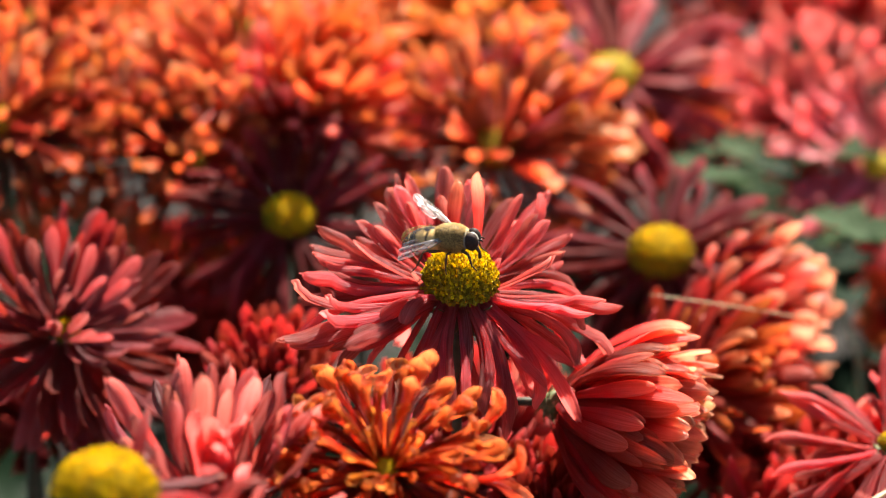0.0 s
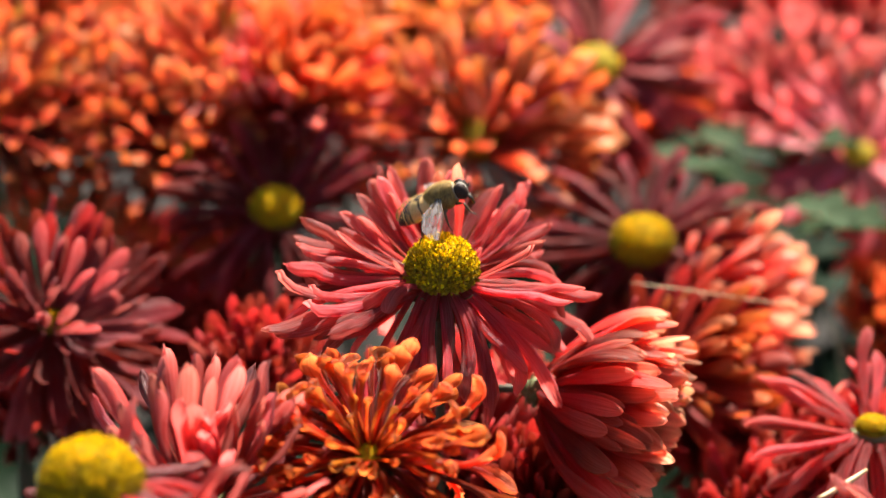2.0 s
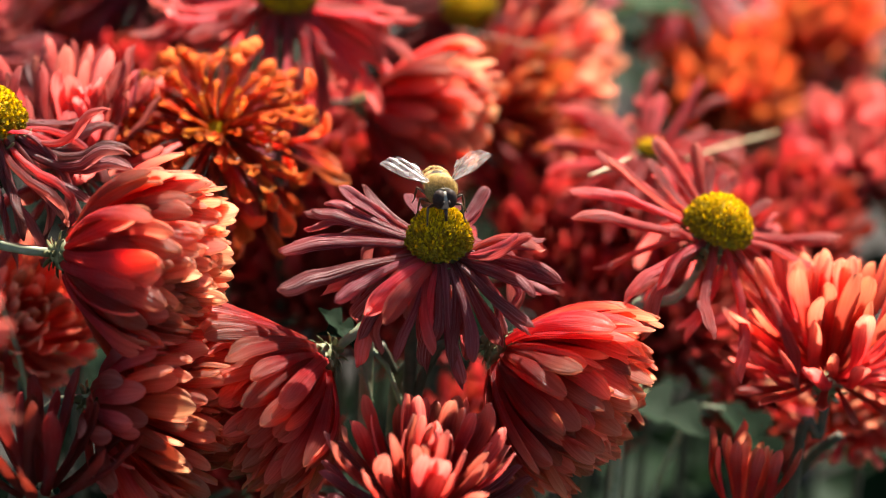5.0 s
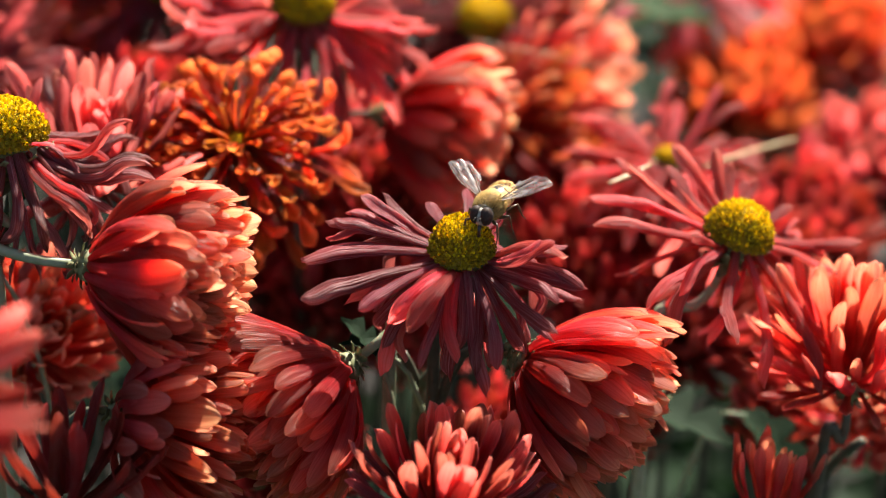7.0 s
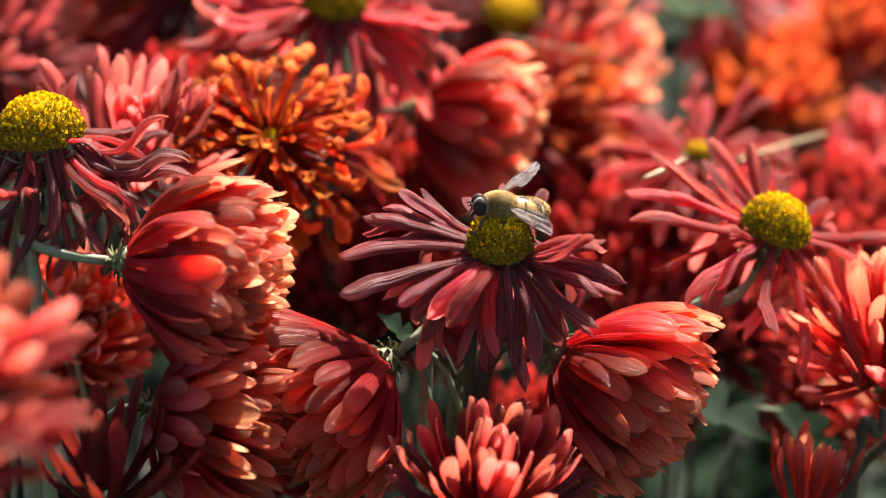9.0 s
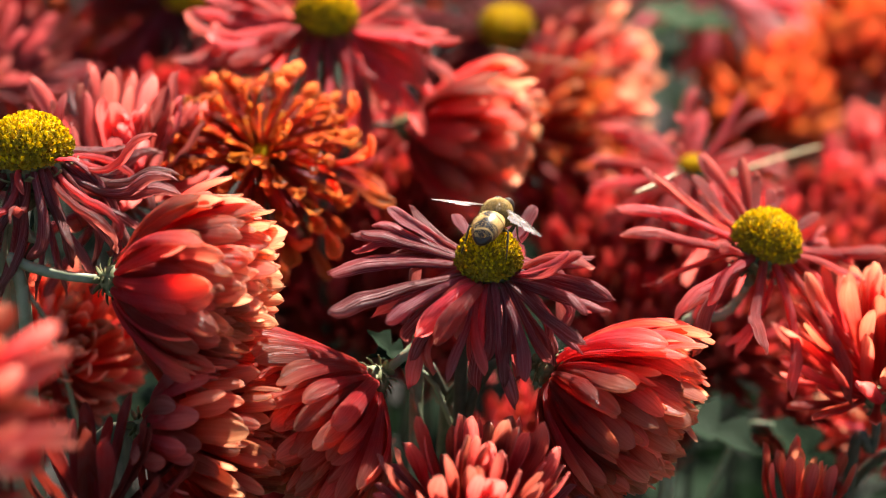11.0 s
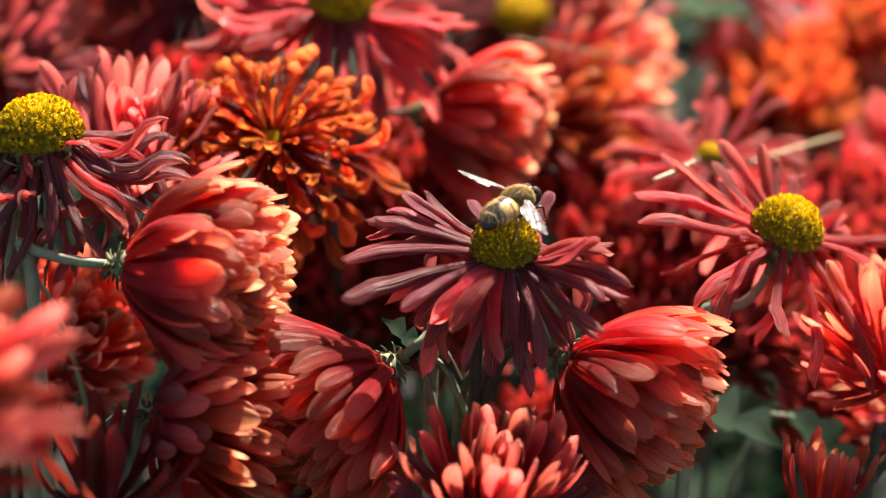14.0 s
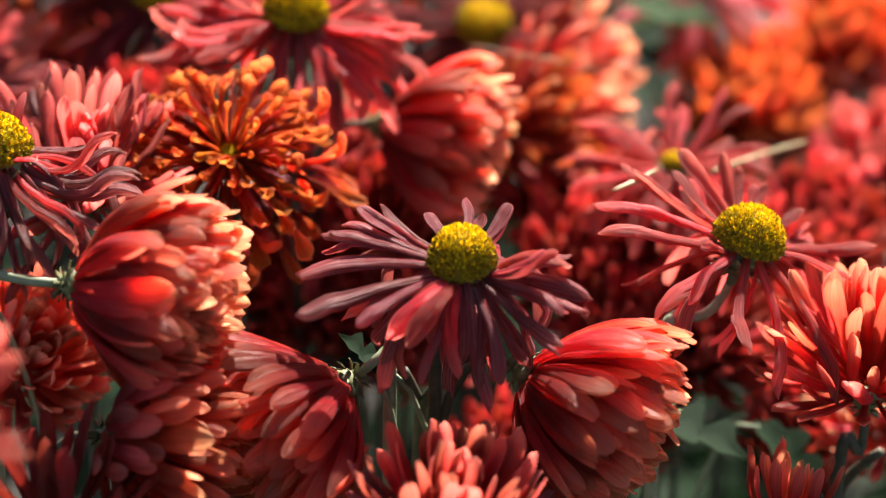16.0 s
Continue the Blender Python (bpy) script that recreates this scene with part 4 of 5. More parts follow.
blossom("dark red filler chrysanthemum low in the gaps, shade put into its colour", (0.0019, 0.2623, 0.4277), (0.0653, -0.4606, 0.8852), double_rows(0.0160, n=28, rows=7, low=4, tones=('shaded_red', 'shaded_red')), tone='shaded_red', far=True)
blossom("dark red filler chrysanthemum low in the gaps, shade put into its colour", (-0.0593, 0.4338, 0.4398), (0.0995, -0.4844, 0.8692), double_rows(0.0210, n=28, rows=7, low=4, tones=('shaded_red', 'shaded_red')), tone='shaded_red', far=True)
blossom("dark red filler chrysanthemum low in the gaps, shade put into its colour", (-0.0842, 0.3780, 0.4443), (0.0995, -0.4844, 0.8692), double_rows(0.0210, n=28, rows=7, low=4, tones=('shaded_red', 'shaded_red')), tone='shaded_red', far=True)
blossom("dark red filler chrysanthemum low in the gaps, shade put into its colour", (-0.0672, 0.4050, 0.4401), (0.0995, -0.4844, 0.8692), double_rows(0.0210, n=28, rows=7, low=4, tones=('shaded_red', 'shaded_red')), tone='shaded_red', far=True)
# Twelve more, added to hide and shade the sunlit leaves in the gaps.
blossom("dark red filler chrysanthemum low in the gaps, shade put into its colour", (0.0005, 0.3524, 0.4481), (0.0653, -0.4606, 0.8852), double_rows(0.0210, n=28, rows=7, low=4, tones=('shaded_red', 'shaded_red')), tone='shaded_red', far=True)
blossom("dark red filler chrysanthemum low in the gaps, shade put into its colour", (-0.0102, 0.3287, 0.4327), (0.0653, -0.4606, 0.8852), double_rows(0.0190, n=28, rows=7, low=4, tones=('shaded_red', 'shaded_red')), tone='shaded_red', far=True)
blossom("dark red filler chrysanthemum low in the gaps, shade put into its colour", (0.0109, 0.3213, 0.4313), (0.0653, -0.4606, 0.8852), double_rows(0.0200, n=28, rows=7, low=4, tones=('shaded_red', 'shaded_red')), tone='shaded_red', far=True)
blossom("dark red filler chrysanthemum low in the gaps, shade put into its colour", (0.0645, 0.3358, 0.4327), (0.0653, -0.4606, 0.8852), double_rows(0.0220, n=28, rows=7, low=4, tones=('shaded_red', 'shaded_red')), tone='shaded_red', far=True)
blossom("dark red filler chrysanthemum low in the gaps, shade put into its colour", (0.0714, 0.3156, 0.4265), (0.0653, -0.4606, 0.8852), double_rows(0.0200, n=28, rows=7, low=4, tones=('shaded_red', 'shaded_red')), tone='shaded_red', far=True)
blossom("dark red filler chrysanthemum low in the gaps, shade put into its colour", (0.0853, 0.3118, 0.4316), (0.0653, -0.4606, 0.8852), double_rows(0.0210, n=28, rows=7, low=4, tones=('shaded_red', 'shaded_red')), tone='shaded_red', far=True)
blossom("dark red filler chrysanthemum low in the gaps, shade put into its colour", (0.0988, 0.3333, 0.4315), (0.0653, -0.4606, 0.8852), double_rows(0.0220, n=28, rows=7, low=4, tones=('shaded_red', 'shaded_red')), tone='shaded_red', far=True)
blossom("dark red filler chrysanthemum low in the gaps, shade put into its colour", (0.0843, 0.3660, 0.4282), (0.0653, -0.4606, 0.8852), double_rows(0.0220, n=28, rows=7, low=4, tones=('shaded_red', 'shaded_red')), tone='shaded_red', far=True)
blossom("dark red filler chrysanthemum low in the gaps, shade put into its colour", (0.1195, 0.3634, 0.4268), (0.0653, -0.4606, 0.8852), double_rows(0.0230, n=28, rows=7, low=4, tones=('shaded_red', 'shaded_red')), tone='shaded_red', far=True)
blossom("dark red filler chrysanthemum low in the gaps, shade put into its colour", (0.1083, 0.3175, 0.4230), (0.0653, -0.4606, 0.8852), double_rows(0.0180, n=28, rows=7, low=4, tones=('shaded_red', 'shaded_red')), tone='shaded_red', far=True)
blossom("dark red filler chrysanthemum low in the gaps, shade put into its colour", (0.0256, 0.3141, 0.4297), (0.0653, -0.4606, 0.8852), double_rows(0.0180, n=28, rows=7, low=4, tones=('shaded_red', 'shaded_red')), tone='shaded_red', far=True)
blossom("dark red filler chrysanthemum low in the gaps, shade put into its colour", (-0.0254, 0.3006, 0.4419), (0.0653, -0.4606, 0.8852), double_rows(0.0180, n=28, rows=7, low=4, tones=('shaded_red', 'shaded_red')), tone='shaded_red', far=True)
blossom("small closed green flower bud on a side stem", (0.0677, 0.2519, 0.4532), (0.0969, 0.1229, 0.9877), [(9, 'inner', 0.004, 82, 82, 82, 0.0008, 0, 'peach')], kind_name='flower_bud', foot=(0.0673, 0.2568, 0.4399))


# ---- straws, bare stems and single leaves ----
def straw(label, a, b, c, thick=1.0):
    a, b, c = Vector(a), Vector(b), Vector(c)
    path = bezier(a, a.lerp(b, 0.7), b.lerp(c, 0.3), c, 12)
    v, f = tube([p - a for p in path], [thick * (0.00022 + 0.0003 * math.sin(math.pi * (i + 1) / 13)) for i in range(12)], 7)
    ob = put("straw", mesh_of("straw", v, f, STRAW), None, Matrix.Translation(a), label)
    tagged(ob, category="straw")


def bare_stem(label, a, b, c, look_of=None):
    a, b, c = Vector(a), Vector(b), Vector(c)
    low = Vector((c.x, c.y + 0.01, -0.01))
    path = bezier(a, a.lerp(b, 0.7), b.lerp(c, 0.3), c, 10) + bezier(c, c + (c - b) * 0.5, low + Vector((0, 0, 0.2)), low, 8)[1:]
    v, f = tube([p - low for p in path], [0.0008 + 0.0006 * i / len(path) for i in range(len(path))], 8)
    ob = put("stem", mesh_of("stem", v, f, look_of or STEM_BROWN_SHADED), None, Matrix.Translation(low), label)
    tagged(ob, category="stem")


LEAF_MESHES = [mesh_of("leaf_blade", v, f, LEAF_SHADED, u) for v, f, u in LEAVES]
SUNLIT_MESHES = [mesh_of("leaf_blade", v, f, LEAF_SUNLIT, u) for v, f, u in LEAVES]
LEAF_COUNT = [0]


def leaf(at, way, size, sunlit=False):
    """A lobed leaf on a thin stalk that comes up from the foliage. It has two copies, with sunlight or shade put into
    the colour.
    """
    LEAF_COUNT[0] += 1
    x = Vector(way).normalized()
    y = Vector((0, 0, 1)).cross(x).normalized()
    m = Matrix.Translation(at) @ Matrix((x, y, x.cross(y))).transposed().to_4x4()
    root = tagged(new("leaf"), "lobed leaf between the flowers, sunlight put into its pale green" if sunlit else "lobed chrysanthemum leaf between the flowers, shade put into its dark green", "leaf", "single leaves")
    root.matrix_basis = m
    put("blade", (SUNLIT_MESHES if sunlit else LEAF_MESHES)[LEAF_COUNT[0] % 4], root, Matrix.Scale(size, 4))
    inverse = m.inverted()
    low = Vector(at) - x * 0.02 - Vector((0, 0, 0.12))
    v, f = tube([inverse @ p for p in bezier(Vector(at) + x * size * 0.1, Vector(at) - x * 0.012, low + Vector((0, 0, 0.05)), low, 9)], [0.0004 + 0.00005 * i for i in range(9)], 6)
    put("stalk", mesh_of("stalk", v, f, STEM_SUNLIT), root)


straw("dry tan straw lying across the red flowers", (0.0840, 0.3051, 0.4746), (0.0962, 0.3198, 0.4718), (0.1093, 0.3343, 0.4686))
straw("short bent dry straw caught on the petals", (0.0590, 0.2643, 0.4891), (0.0630, 0.2678, 0.4888), (0.0677, 0.2718, 0.4897))
straw("thin pale grass stalk between the flowers", (0.0386, 0.3523, 0.4838), (0.0543, 0.3574, 0.4792), (0.0725, 0.3622, 0.4736), 0.45)
bare_stem("grey-green bare stem bending beside the fading flower", (-0.0430, 0.2412, 0.4940), (-0.0463, 0.2392, 0.4896), (-0.0499, 0.2413, 0.4779))
bare_stem("brown forked stem below the maroon flower", (0.0332, 0.2295, 0.4758), (0.0283, 0.2315, 0.4722), (0.0243, 0.2346, 0.4629))
bare_stem("brown forked stem below the maroon flower", (0.0213, 0.2313, 0.4718), (0.0232, 0.2329, 0.4672), (0.0260, 0.2387, 0.4560))
bare_stem("pale green upright stem under the fading flower", (-0.0477, 0.2361, 0.5040), (-0.0487, 0.2377, 0.4960), (-0.0498, 0.2388, 0.4882), STEM_SUNLIT)
bare_stem("brown stem beside the upright orange flower", (0.1042, 0.2368, 0.4516), (0.0999, 0.2412, 0.4454), (0.0992, 0.2468, 0.4336))
bare_stem("grey stem among dark leaves", (0.0705, 0.2557, 0.4536), (0.0669, 0.2563, 0.4468), (0.0635, 0.2654, 0.4347))
leaf((0.0657, 0.2620, 0.4434), (0.959, -0.283, -0.008), 0.020)
leaf((0.0881, 0.2676, 0.4398), (0.726, -0.528, -0.440), 0.018)
leaf((0.0173, 0.2309, 0.4708), (-0.521, 0.199, 0.830), 0.009)
leaf((0.0190, 0.2315, 0.4723), (-0.896, -0.112, 0.430), 0.008)
leaf((-0.0495, 0.2406, 0.4846), (0.326, 0.045, 0.944), 0.014)
leaf((-0.0472, 0.2424, 0.4806), (-0.684, -0.056, 0.728), 0.014)
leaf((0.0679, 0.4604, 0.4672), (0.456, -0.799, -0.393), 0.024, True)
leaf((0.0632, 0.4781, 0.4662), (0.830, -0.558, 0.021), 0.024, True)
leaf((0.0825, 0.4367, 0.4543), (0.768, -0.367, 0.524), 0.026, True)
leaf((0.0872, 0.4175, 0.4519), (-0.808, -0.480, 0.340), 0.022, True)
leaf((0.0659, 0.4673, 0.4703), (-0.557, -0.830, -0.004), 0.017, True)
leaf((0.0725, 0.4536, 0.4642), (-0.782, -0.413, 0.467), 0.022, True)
leaf((0.0734, 0.4299, 0.4601), (0.621, -0.768, 0.160), 0.018)
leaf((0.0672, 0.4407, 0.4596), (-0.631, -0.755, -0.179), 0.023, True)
leaf((0.0768, 0.4172, 0.4562), (0.854, -0.016, 0.520), 0.018)
leaf((0.0655, 0.4994, 0.4687), (-0.695, -0.385, 0.607), 0.023)
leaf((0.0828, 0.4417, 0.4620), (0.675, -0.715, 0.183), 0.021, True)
leaf((0.0874, 0.4294, 0.4590), (0.017, -0.994, 0.104), 0.017)
leaf((0.0686, 0.4640, 0.4629), (0.984, 0.059, 0.167), 0.018)
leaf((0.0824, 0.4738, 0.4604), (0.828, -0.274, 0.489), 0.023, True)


# ---- the hoverfly ----
def ellipsoid(cx, cy, cz, rx, ry, rz, n=14, k=18, taper=0.0):
    """Verts and faces of an egg along x; taper narrows its rear end."""
    verts, faces = [], []
    for i in range(n + 1):
        a = math.pi * i / n
        c, s = math.cos(a), max(math.sin(a), 0.012)
        narrow = 1 + taper * c
        for j in range(k):
            b = 2 * math.pi * j / k
            verts.append((cx + rx * c, cy + ry * s * math.cos(b) * narrow, cz + rz * s * math.sin(b) * narrow))
    for i in range(n):
        for j in range(k):
            m = (j + 1) % k
            faces.append((i * k + j, i * k + m, (i + 1) * k + m, (i + 1) * k + j))
    faces.append(tuple(range(k))[::-1])
    faces.append(tuple(n * k + j for j in range(k)))
    return verts, faces


def banded_material():
    """Amber abdomen: a black hourglass along the back, thin dark rings at the joints, a black hind end with pale lines."""
    m, nodes, links, bsdf = nodes_of("abdomen_bands")
    place = nodes.new("ShaderNodeTexCoord")
    split = nodes.new("ShaderNodeSeparateXYZ")
    links.new(place.outputs["Object"], split.inputs[0])
    wobble = noisy(nodes, links, place.outputs["Object"], 700, 2)

    def maths(kind, a, b):
        n = nodes.new("ShaderNodeMath")
        n.operation = kind
        for socket, value in zip(n.inputs, (a, b)):
            if hasattr(value, "links"):
                links.new(value, socket)
            else:
                socket.default_value = value
        return n.outputs[0]
    x = maths("ADD", split.outputs["X"], maths("MULTIPLY", wobble, 0.0007))
    across = maths("ADD", maths("ABSOLUTE", split.outputs["Y"], 0.0), maths("MULTIPLY", wobble, 0.0005))
    wave = maths("SINE", maths("MULTIPLY", x, 2 * math.pi / 0.0021), 0.0)
    ring = ranged(nodes, links, wave, 0.72, 0.96, 0.0, 0.85)
    waist = maths("ADD", 0.00085, maths("MULTIPLY", wave, 0.00035))
    back = ranged(nodes, links, maths("SUBTRACT", across, waist), 0.0003, -0.0002)
    hind = ranged(nodes, links, maths("ADD", x, maths("MULTIPLY", across, 0.9)), -0.0017, -0.0027)
    pale = ranged(nodes, links, wave, -0.88, -0.98)
    dark = maths("MAXIMUM", maths("MAXIMUM", ring, back), hind)
    dark = maths("MULTIPLY", dark, maths("SUBTRACT", 1.0, maths("MULTIPLY", pale, 0.75)))
    colour = mixed(nodes, links, (0.58, 0.34, 0.10), (0.70, 0.46, 0.18), wobble)
    colour = mixed(nodes, links, colour, (0.022, 0.016, 0.012), dark)
    links.new(colour, bsdf.inputs["Base Color"])
    bsdf.inputs["Roughness"].default_value = 0.33
    bsdf.inputs["Specular IOR Level"].default_value = 0.45
    return m


def wing_material():
    """A clear, faintly smoky membrane, pleated, with a strong sheen and some light passing through."""
    m, nodes, links, bsdf = nodes_of("wing_membrane")
    bsdf.inputs["Base Color"].default_value = (0.50, 0.45, 0.43, 1)
    bsdf.inputs["Roughness"].default_value = 0.22
    bsdf.inputs["Specular IOR Level"].default_value = 0.9
    place = nodes.new("ShaderNodeTexCoord")
    stretch = nodes.new("ShaderNodeMapping")
    stretch.inputs["Scale"].default_value = (0.35, 1.0, 1.0)
    links.new(place.outputs["Object"], stretch.inputs["Vector"])
    ripple = noisy(nodes, links, stretch.outputs[0], 1100, 2)
    bump = nodes.new("ShaderNodeBump")
    bump.inputs["Strength"].default_value, bump.inputs["Distance"].default_value = 1.0, 0.00025
    links.new(ripple, bump.inputs["Height"])
    links.new(bump.outputs[0], bsdf.inputs["Normal"])
    thin, film = nodes.new("ShaderNodeBsdfTranslucent"), nodes.new("ShaderNodeMixShader")
    thin.inputs["Color"].default_value = (0.85, 0.82, 0.80, 1)
    film.inputs[0].default_value = 0.4
    links.new(bsdf.outputs[0], film.inputs[1])
    links.new(thin.outputs[0], film.inputs[2])
    clear, mix = nodes.new("ShaderNodeBsdfTransparent"), nodes.new("ShaderNodeMixShader")
    links.new(ranged(nodes, links, ripple, 0.38, 0.62, 0.10, 0.42), mix.inputs[0])
    links.new(clear.outputs[0], mix.inputs[1])
    links.new(film.outputs[0], mix.inputs[2])
    links.new(mix.outputs[0], nodes["Material Output"].inputs["Surface"])
    return m


FLY_DARK = plain_material("fly_dark", (0.03, 0.02, 0.014), (0.06, 0.04, 0.025), 2500, 0.35, 0.3, 0.00004)
FLY_THORAX = plain_material("fly_thorax", (0.12, 0.075, 0.025), (0.22, 0.14, 0.05), 1200, 0.6, 0.3, 0.00005)
FLY_FUR = plain_material("fly_fur", (0.46, 0.285, 0.075), (0.63, 0.43, 0.14), 420, 0.5, 0.0, island=True, through_light=0.3)
FLY_EYE = plain_material("fly_eye", (0.030, 0.018, 0.014), (0.055, 0.034, 0.026), 3000, 0.55, 0.3, 0.00002, spec=0.12)
FLY_FACE = plain_material("fly_face", (0.24, 0.21, 0.16), (0.38, 0.34, 0.27), 2000, 0.6, 0.3, 0.00004)
FLY_LEG = plain_material("fly_leg", (0.05, 0.028, 0.014), (0.13, 0.075, 0.03), 1800, 0.35, 0.3, 0.00004)
VEIN = plain_material("wing_vein", (0.10, 0.06, 0.03), (0.16, 0.10, 0.05), 1500, 0.4, 0.0)


def fur_mesh(name, centre, radii, count, length, seed, back_only=False, lean=(-0.5, 0, 0.1)):
    """Short hairs standing on an egg."""
    rng = random.Random(seed)
    verts, faces = [], []
    while len(faces) < 3 * count:
        d = Vector((rng.gauss(0, 1), rng.gauss(0, 1), rng.gauss(0, 1))).normalized()
        if back_only and d.z < -0.1:
            continue
        p = Vector(centre) + Vector([d[i] * radii[i] for i in range(3)])
        n = (d + Vector(lean) * 0.6 + Vector((rng.uniform(-0.3, 0.3), rng.uniform(-0.3, 0.3), rng.uniform(-0.3, 0.3)))).normalized()
        a = n.orthogonal().normalized() * 0.00006
        b = n.cross(a)
        o = len(verts)
        verts += [p + a, p - a * 0.5 + b * 0.87, p - a * 0.5 - b * 0.87, p + n * length * rng.uniform(0.6, 1.3)]
        faces += [(o, o + 1, o + 3), (o + 1, o + 2, o + 3), (o + 2, o, o + 3)]
    return mesh_of(name, verts, faces, FLY_FUR)


def wing_outline(s):
    """Leading and trailing edge of a wing of length 1 at s along it: a narrow root, a rounded tip, a softly scalloped rear edge."""
    tip = math.sqrt(max(1 - max(s - 0.82, 0) ** 2 / 0.18 ** 2, 0.0)) if s < 1 else 0.0
    lead = (0.02 + 0.05 * math.sin(math.pi * min(s * 1.1, 1))) * tip
    trail = -(0.03 + 0.27 * smooth_step(0.02, 0.5, s) * (1 - 0.25 * smooth_step(0.6, 1.0, s)) + 0.012 * math.sin(19 * s) + 0.012 * math.sin(57 * s + 1)) * tip - 0.004
    return lead, trail


def wing(name, mirror):
    n, k, size = 22, 12, 0.0088
    verts, faces = [], []
    for side in (1, -1):
        for i in range(n + 1):
            s = 0.02 + 0.975 * i / n
            lead, trail = wing_outline(s)
            for j in range(k + 1):
                y = lead + (trail - lead) * j / k
                z = 0.012 * math.sin(9 * y + 5 * s) + 0.018 * math.sin(52 * y + 14 * s) * min(1, 4 * (lead - y)) + 0.0015 * side
                verts.append((s * size, y * size * mirror, z * size))
    o = (n + 1) * (k + 1)
    for i in range(n):
        for j in range(k):
            a = i * (k + 1) + j
            faces += [(a, a + 1, a + k + 2, a + k + 1), (o + a, o + a + k + 1, o + a + k + 2, o + a + 1)]
    ob = put(name, mesh_of(name, verts, faces, WING))
    for ends in (((0, 0.02), (0.5, 0.11), (0.98, 0.01)), ((0, 0), (0.45, 0.03), (0.9, -0.08)), ((0, 0), (0.4, -0.05), (0.8, -0.2)), ((0, -0.01), (0.3, -0.12), (0.6, -0.28)), ((0.05, 0.0), (0.5, 0.0), (0.97, -0.06)), ((0.3, -0.06), (0.6, -0.14), (0.9, -0.17)), ((0.1, -0.02), (0.35, -0.16), (0.72, -0.24)), ((0.42, 0.03), (0.45, -0.05), (0.47, -0.1)), ((0.66, 0.04), (0.68, -0.05), (0.7, -0.17))):
        pts = [(x * size, y * size * mirror, 0.012 * size * math.sin(9 * y + 5 * x)) for x, y in ends]
        path = bezier(pts[0], pts[1], pts[1], pts[2], 8)
        v, f = tube(path, [0.00007 - 0.00003 * i / 8 for i in range(8)], 5)
        put("vein", mesh_of("vein", v, f, VEIN), ob)
    return ob


def hoverfly():
    root = tagged(new("hoverfly"), "golden-brown furry hoverfly with amber black-banded abdomen and clear wings", "insect")
    v, f = ellipsoid(0.0015, 0, 0.0003, 0.0031, 0.0023, 0.0021)
    thorax = put("thorax", mesh_of("thorax", v, f, FLY_THORAX), root, label="brown thorax under golden fur")
    tagged(put("fur", fur_mesh("fur", (0.0015, 0, 0.0003), (0.0031, 0.00228, 0.00208), 6500, 0.00034, 3), thorax), kind="stuff")
    v, f = ellipsoid(-0.0025, 0, 0.0000, 0.0042, 0.0023, 0.0019, n=18, taper=0.14)
    v = [(x, y, z - 42 * max(-0.0015 - x, 0) ** 2) for x, y, z in v]
    abdomen = put("abdomen", mesh_of("abdomen", v, f, banded_material()), root, label="amber abdomen with black bands")
    tagged(put("fur", fur_mesh("fur", (-0.0025, 0, 0.0000), (0.0040, 0.00225, 0.00186), 700, 0.00026, 4, True), abdomen), kind="stuff")
    v, f = ellipsoid(0.0049, 0, 0.0000, 0.0010, 0.00160, 0.00146)
    head = put("head", mesh_of("head", v, f, FLY_FACE), root, label="pale downy face")
    v, f = ellipsoid(0.0040, 0, 0.0002, 0.00042, 0.00168, 0.00152)
    put("collar", mesh_of("collar", v, f, FLY_FACE), head, label="pale rim behind the eyes")
    for s in (1, -1):
        v, f = ellipsoid(0.0049, s * 0.00080, 0.00022, 0.00112, 0.00108, 0.00150)
        put("eye", mesh_of("eye", v, f, FLY_EYE), head, label="large dark compound eye")
        v, f = tube([(0.0058, s * 0.0003, 0.0003), (0.0064, s * 0.0004, 0.0004), (0.0067, s * 0.0005, 0.0001)], [0.00010, 0.00016, 0.00008], 6)
        put("antenna", mesh_of("antenna", v, f, FLY_DARK), head)
    v, f = tube([(0.0054, 0, -0.0012), (0.0058, 0, -0.0020), (0.0057, 0, -0.0030)], [0.00035, 0.00022, 0.00025], 7)
    put("proboscis", mesh_of("proboscis", v, f, FLY_DARK), head)
    for s in (1, -1):
        for hip, knee, heel, toe in (((0.0032, 0.0011, -0.0012), (0.0048, 0.0026, -0.0010), (0.0052, 0.0028, -0.0028), (0.0060, 0.0030, -0.0036)),
                                     ((0.0016, 0.0013, -0.0015), (0.0016, 0.0033, -0.0008), (0.0012, 0.0036, -0.0030), (0.0014, 0.0040, -0.0040)),
                                     ((0.0000, 0.0012, -0.0014), (-0.0022, 0.0031, -0.0006), (-0.0036, 0.0034, -0.0032), (-0.0046, 0.0036, -0.0042))):
            pts = [Vector((p[0], p[1] * s, p[2])) for p in (hip, knee, heel, toe)]
            path = [pts[0].lerp(pts[1], i / 4) for i in range(4)] + [pts[1].lerp(pts[2], i / 4) for i in range(4)] + [pts[2].lerp(pts[3], i / 3) for i in range(4)]
            v, f = tube(path, (0.00024, 0.00030, 0.00028, 0.00020, 0.00016, 0.00020, 0.00020, 0.00016, 0.00012, 0.00011, 0.00010, 0.00007), 6)
            put("leg", mesh_of("leg", v, f, FLY_LEG), root)
    wings = []
    for name, s in (("wing", 1), ("wing", -1)):
        ob = wing(name, -s)
        ob.parent = root
        tagged(ob, "clear wing with brown veins")
        wings.append(ob)
    return root, wings


WING = wing_material()
FLY, FLY_WINGS = hoverfly()
FLY.scale = (1.04, 1.04, 1.04)


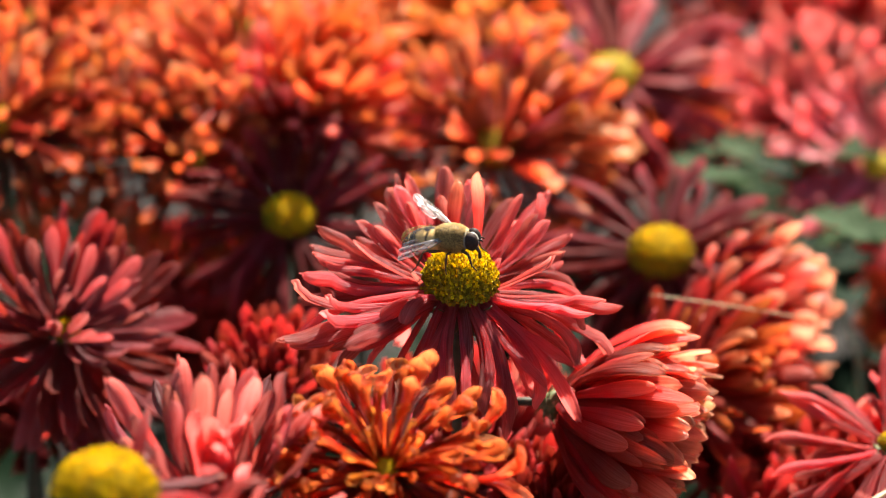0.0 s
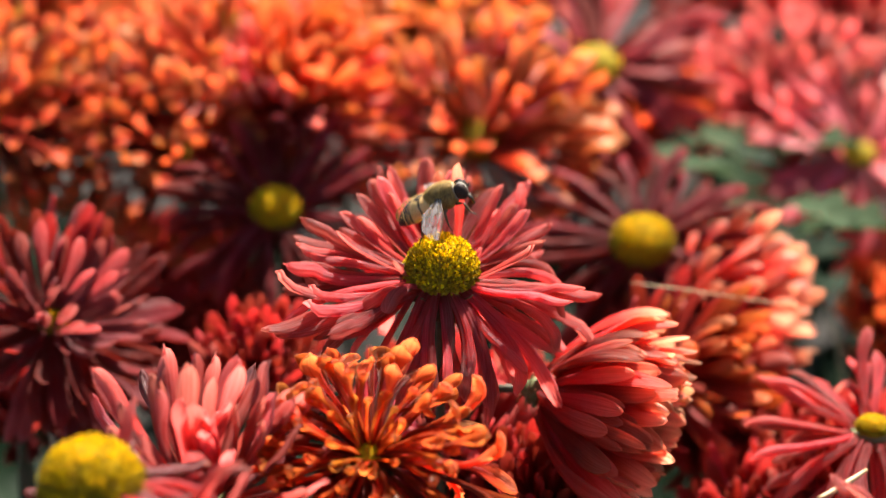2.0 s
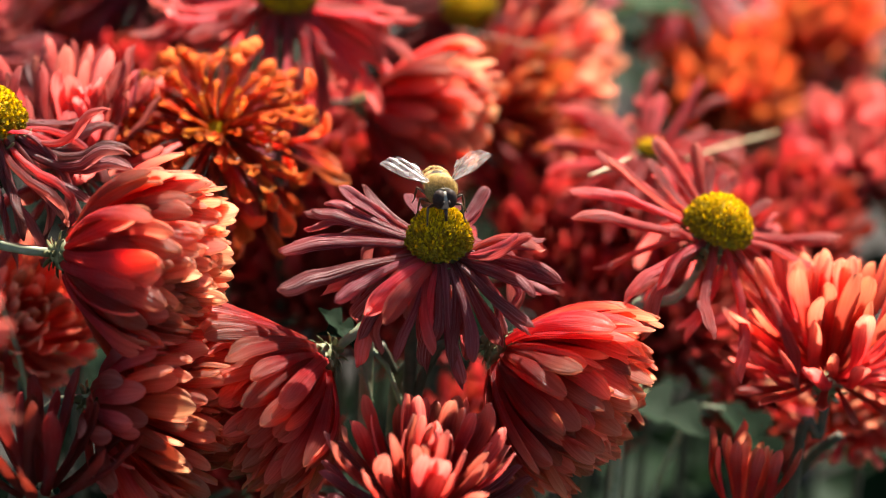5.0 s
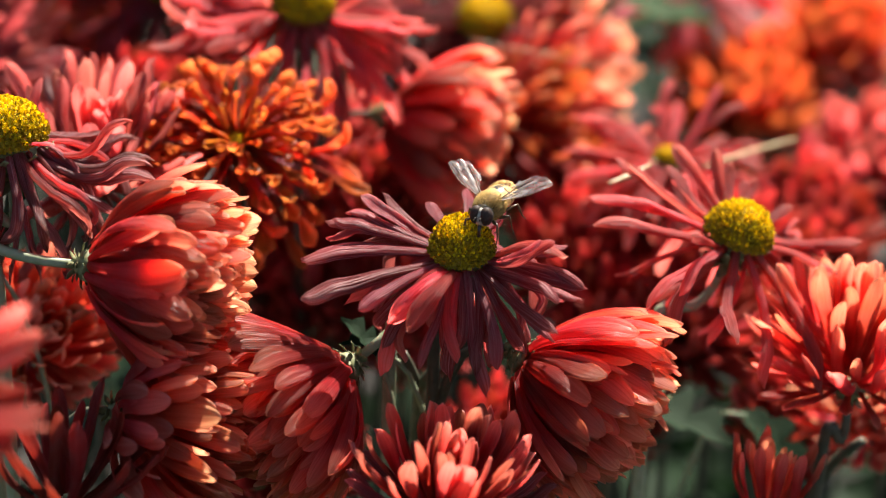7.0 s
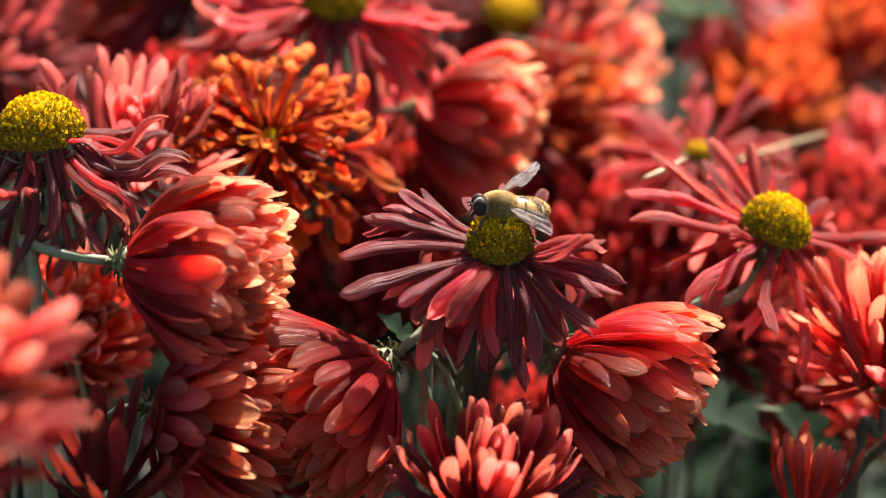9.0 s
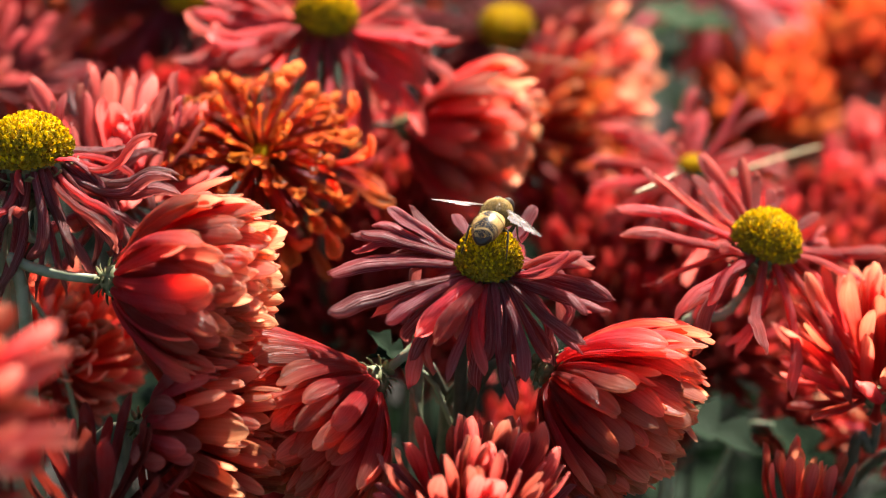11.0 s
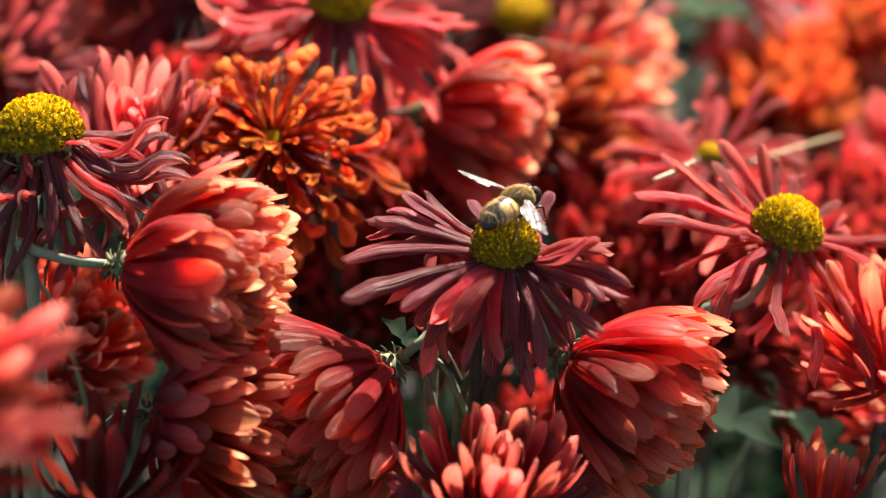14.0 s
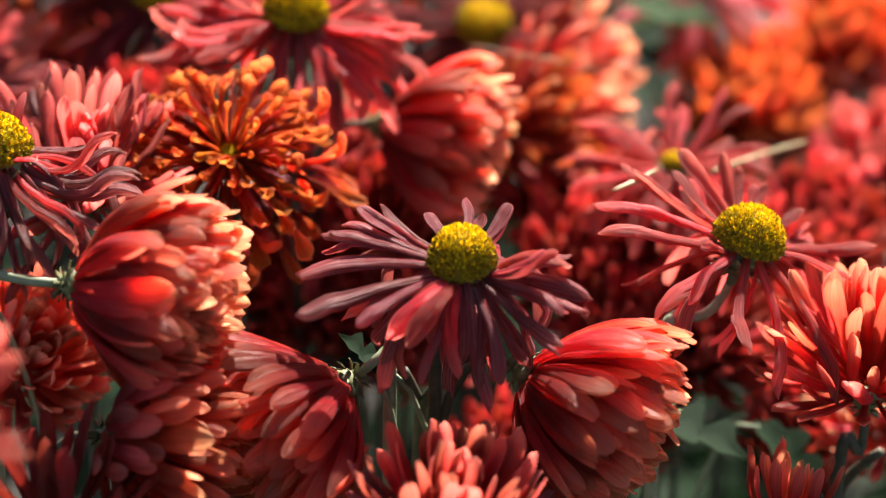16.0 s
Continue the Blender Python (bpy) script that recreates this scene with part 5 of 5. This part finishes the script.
def wing_pose(side, spread, lift, twist=18.0):
    """A wing on its hinge: spread from the tail outwards, and lift, in degrees."""
    return pose(0.0016, side * 0.0013, 0.0015, 0, 0, side * (180 - spread)) @ pose(0, 0, 0, 0, -lift, 0) @ pose(0, 0, 0, side * twist, 0, 0)


def motions():
    walk(FLY, [
        (0.00, pose(-0.00010, 0.30706, 0.51500, 5.9, -4.8, -17.0)),
        (0.50, pose(0.00018, 0.30690, 0.51460, 5.6, -2.9, -18.2)),
        (0.80, pose(0.00207, 0.30718, 0.51522, 5.8, -4.7, -10.9)),
        (1.00, pose(0.00270, 0.30751, 0.51597, 5.9, -4.7, -10.9)),
        (1.50, pose(0.00385, 0.30787, 0.51695, 5.9, -11.0, -16.0)),
        (1.80, pose(0.00424, 0.30740, 0.51571, 6.0, -8.8, -2.8)),
        (1.90, pose(0.00339, 0.30795, 0.51695, 6.1, -13.3, -0.8)),
        (2.00, pose(0.00155, 0.30996, 0.51861, 6.6, -26.0, -4.0)),
        (2.10, pose(0.00908, 0.31264, 0.52464, 6.3, -18.9, 1.8)),
        (2.20, pose(0.02517, 0.30489, 0.52346, 6.1, -13.3, -0.8)),
        (2.30, pose(0.03522, 0.28790, 0.50963, 3.7, -12.7, -50.6)),
        (2.40, pose(0.02981, 0.27041, 0.51092, 2.8, -15.3, -61.3)),
        (2.50, pose(0.02961, 0.24803, 0.50933, 2.5, -15.6, -64.1)),
        (2.60, pose(0.02689, 0.23474, 0.51193, 2.8, -15.2, -61.3)),
        (2.75, pose(0.02627, 0.22688, 0.51050, 3.1, -14.8, -58.1)),
        (3.00, pose(0.02600, 0.22349, 0.50870, 3.9, -14.5, -44.0)),
        (3.50, pose(0.02627, 0.22247, 0.50701, 4.5, -13.6, -42.0)),
        (4.00, pose(0.02841, 0.22243, 0.50633, 3.6, -4.3, -67.7)),
        (4.20, pose(0.02860, 0.22227, 0.50600, 3.5, -4.3, -70.5)),
        (6.50, pose(0.03358, 0.22209, 0.50555, 1.3, 4.0, -112.0)),
        (7.00, pose(0.03468, 0.22193, 0.50461, 0.7, 3.0, -116.0)),
        (7.50, pose(0.03465, 0.22247, 0.50410, 0.5, -1.0, -126.0)),
        (8.00, pose(0.03495, 0.22217, 0.50390, -0.6, -1.6, -130.0)),
        (8.50, pose(0.03298, 0.22116, 0.50305, -2.7, -8.5, -157.5)),
        (9.00, pose(0.03110, 0.22128, 0.50305, -3.6, -8.8, -169.0)),
        (10.20, pose(0.03123, 0.22165, 0.50390, -3.5, 8.0, 121.1)),
        (11.50, pose(0.02990, 0.22145, 0.50392, 1.2, -3.3, 53.3)),
        (12.50, pose(0.03062, 0.22144, 0.50360, 1.3, -4.9, 51.6)),
        (13.50, pose(0.03005, 0.22144, 0.50395, 1.4, -4.7, 54.4)),
        (14.50, pose(0.03119, 0.22134, 0.50359, 1.9, 2.0, 43.0)),
        (14.80, pose(0.03216, 0.22166, 0.50393, 2.6, -3.9, 35.8)),
        (14.90, pose(0.03282, 0.22078, 0.50493, 3.1, -4.0, 28.4)),
        (15.00, pose(0.03220, 0.22660, 0.51080, 3.9, -16.2, 13.4)),
        (15.10, pose(0.03810, 0.21580, 0.51150, 4.3, -14.9, -25.0)),
        (15.20, pose(0.04000, 0.19120, 0.50630, 4.1, -6.0, -45.0)),
        (15.30, pose(0.04470, 0.16210, 0.49910, 4.1, -3.0, -50.0)),
        (15.40, pose(0.04850, 0.13470, 0.49300, 4.1, -3.0, -50.0)),
        (15.60, pose(0.05660, 0.10090, 0.48040, 4.3, -8.0, -45.0)),
        (16.00, pose(0.08400, 0.07110, 0.45320, 4.4, -10.0, -40.0)),
    ])
    flights = ((1.97, 2.80), (14.87, 16.0))
    resting = {1: ((32, 24), (30, 16), (66, 2), (62, 12), (60, 15), (60, 15), (35, -8), (32, -18), (78, 10), (78, 10)),
               -1: ((28, -18), (30, -14), (60, 14), (60, 14), (62, 18), (60, 20), (42, 28), (38, 26), (62, -15), (62, -15))}
    for side, ob in zip((1, -1), FLY_WINGS):
        held = [wing_pose(side, *angles) for angles in resting[side]]
        rows = [(0.0, held[0]), (1.5, held[1]), (1.9, held[1])]
        t, up = flights[0][0], 1
        while t < flights[0][1]:
            rows.append((t, wing_pose(side, 80, 12 + 34 * up)))
            t, up = t + 1 / 30, -up
        rows += list(zip((2.85, 4.2, 6.5, 8.0, 8.5, 9.0, 11.5, 14.8), held[2:]))
        t, up = flights[1][0], 1
        while t < flights[1][1] - 0.05:
            rows.append((t, wing_pose(side, 80, 12 + 34 * up)))
            t, up = t + 1 / 30, -up
        rows.append((16.0, wing_pose(side, 80, 12)))
        walk(ob, rows)


motions()
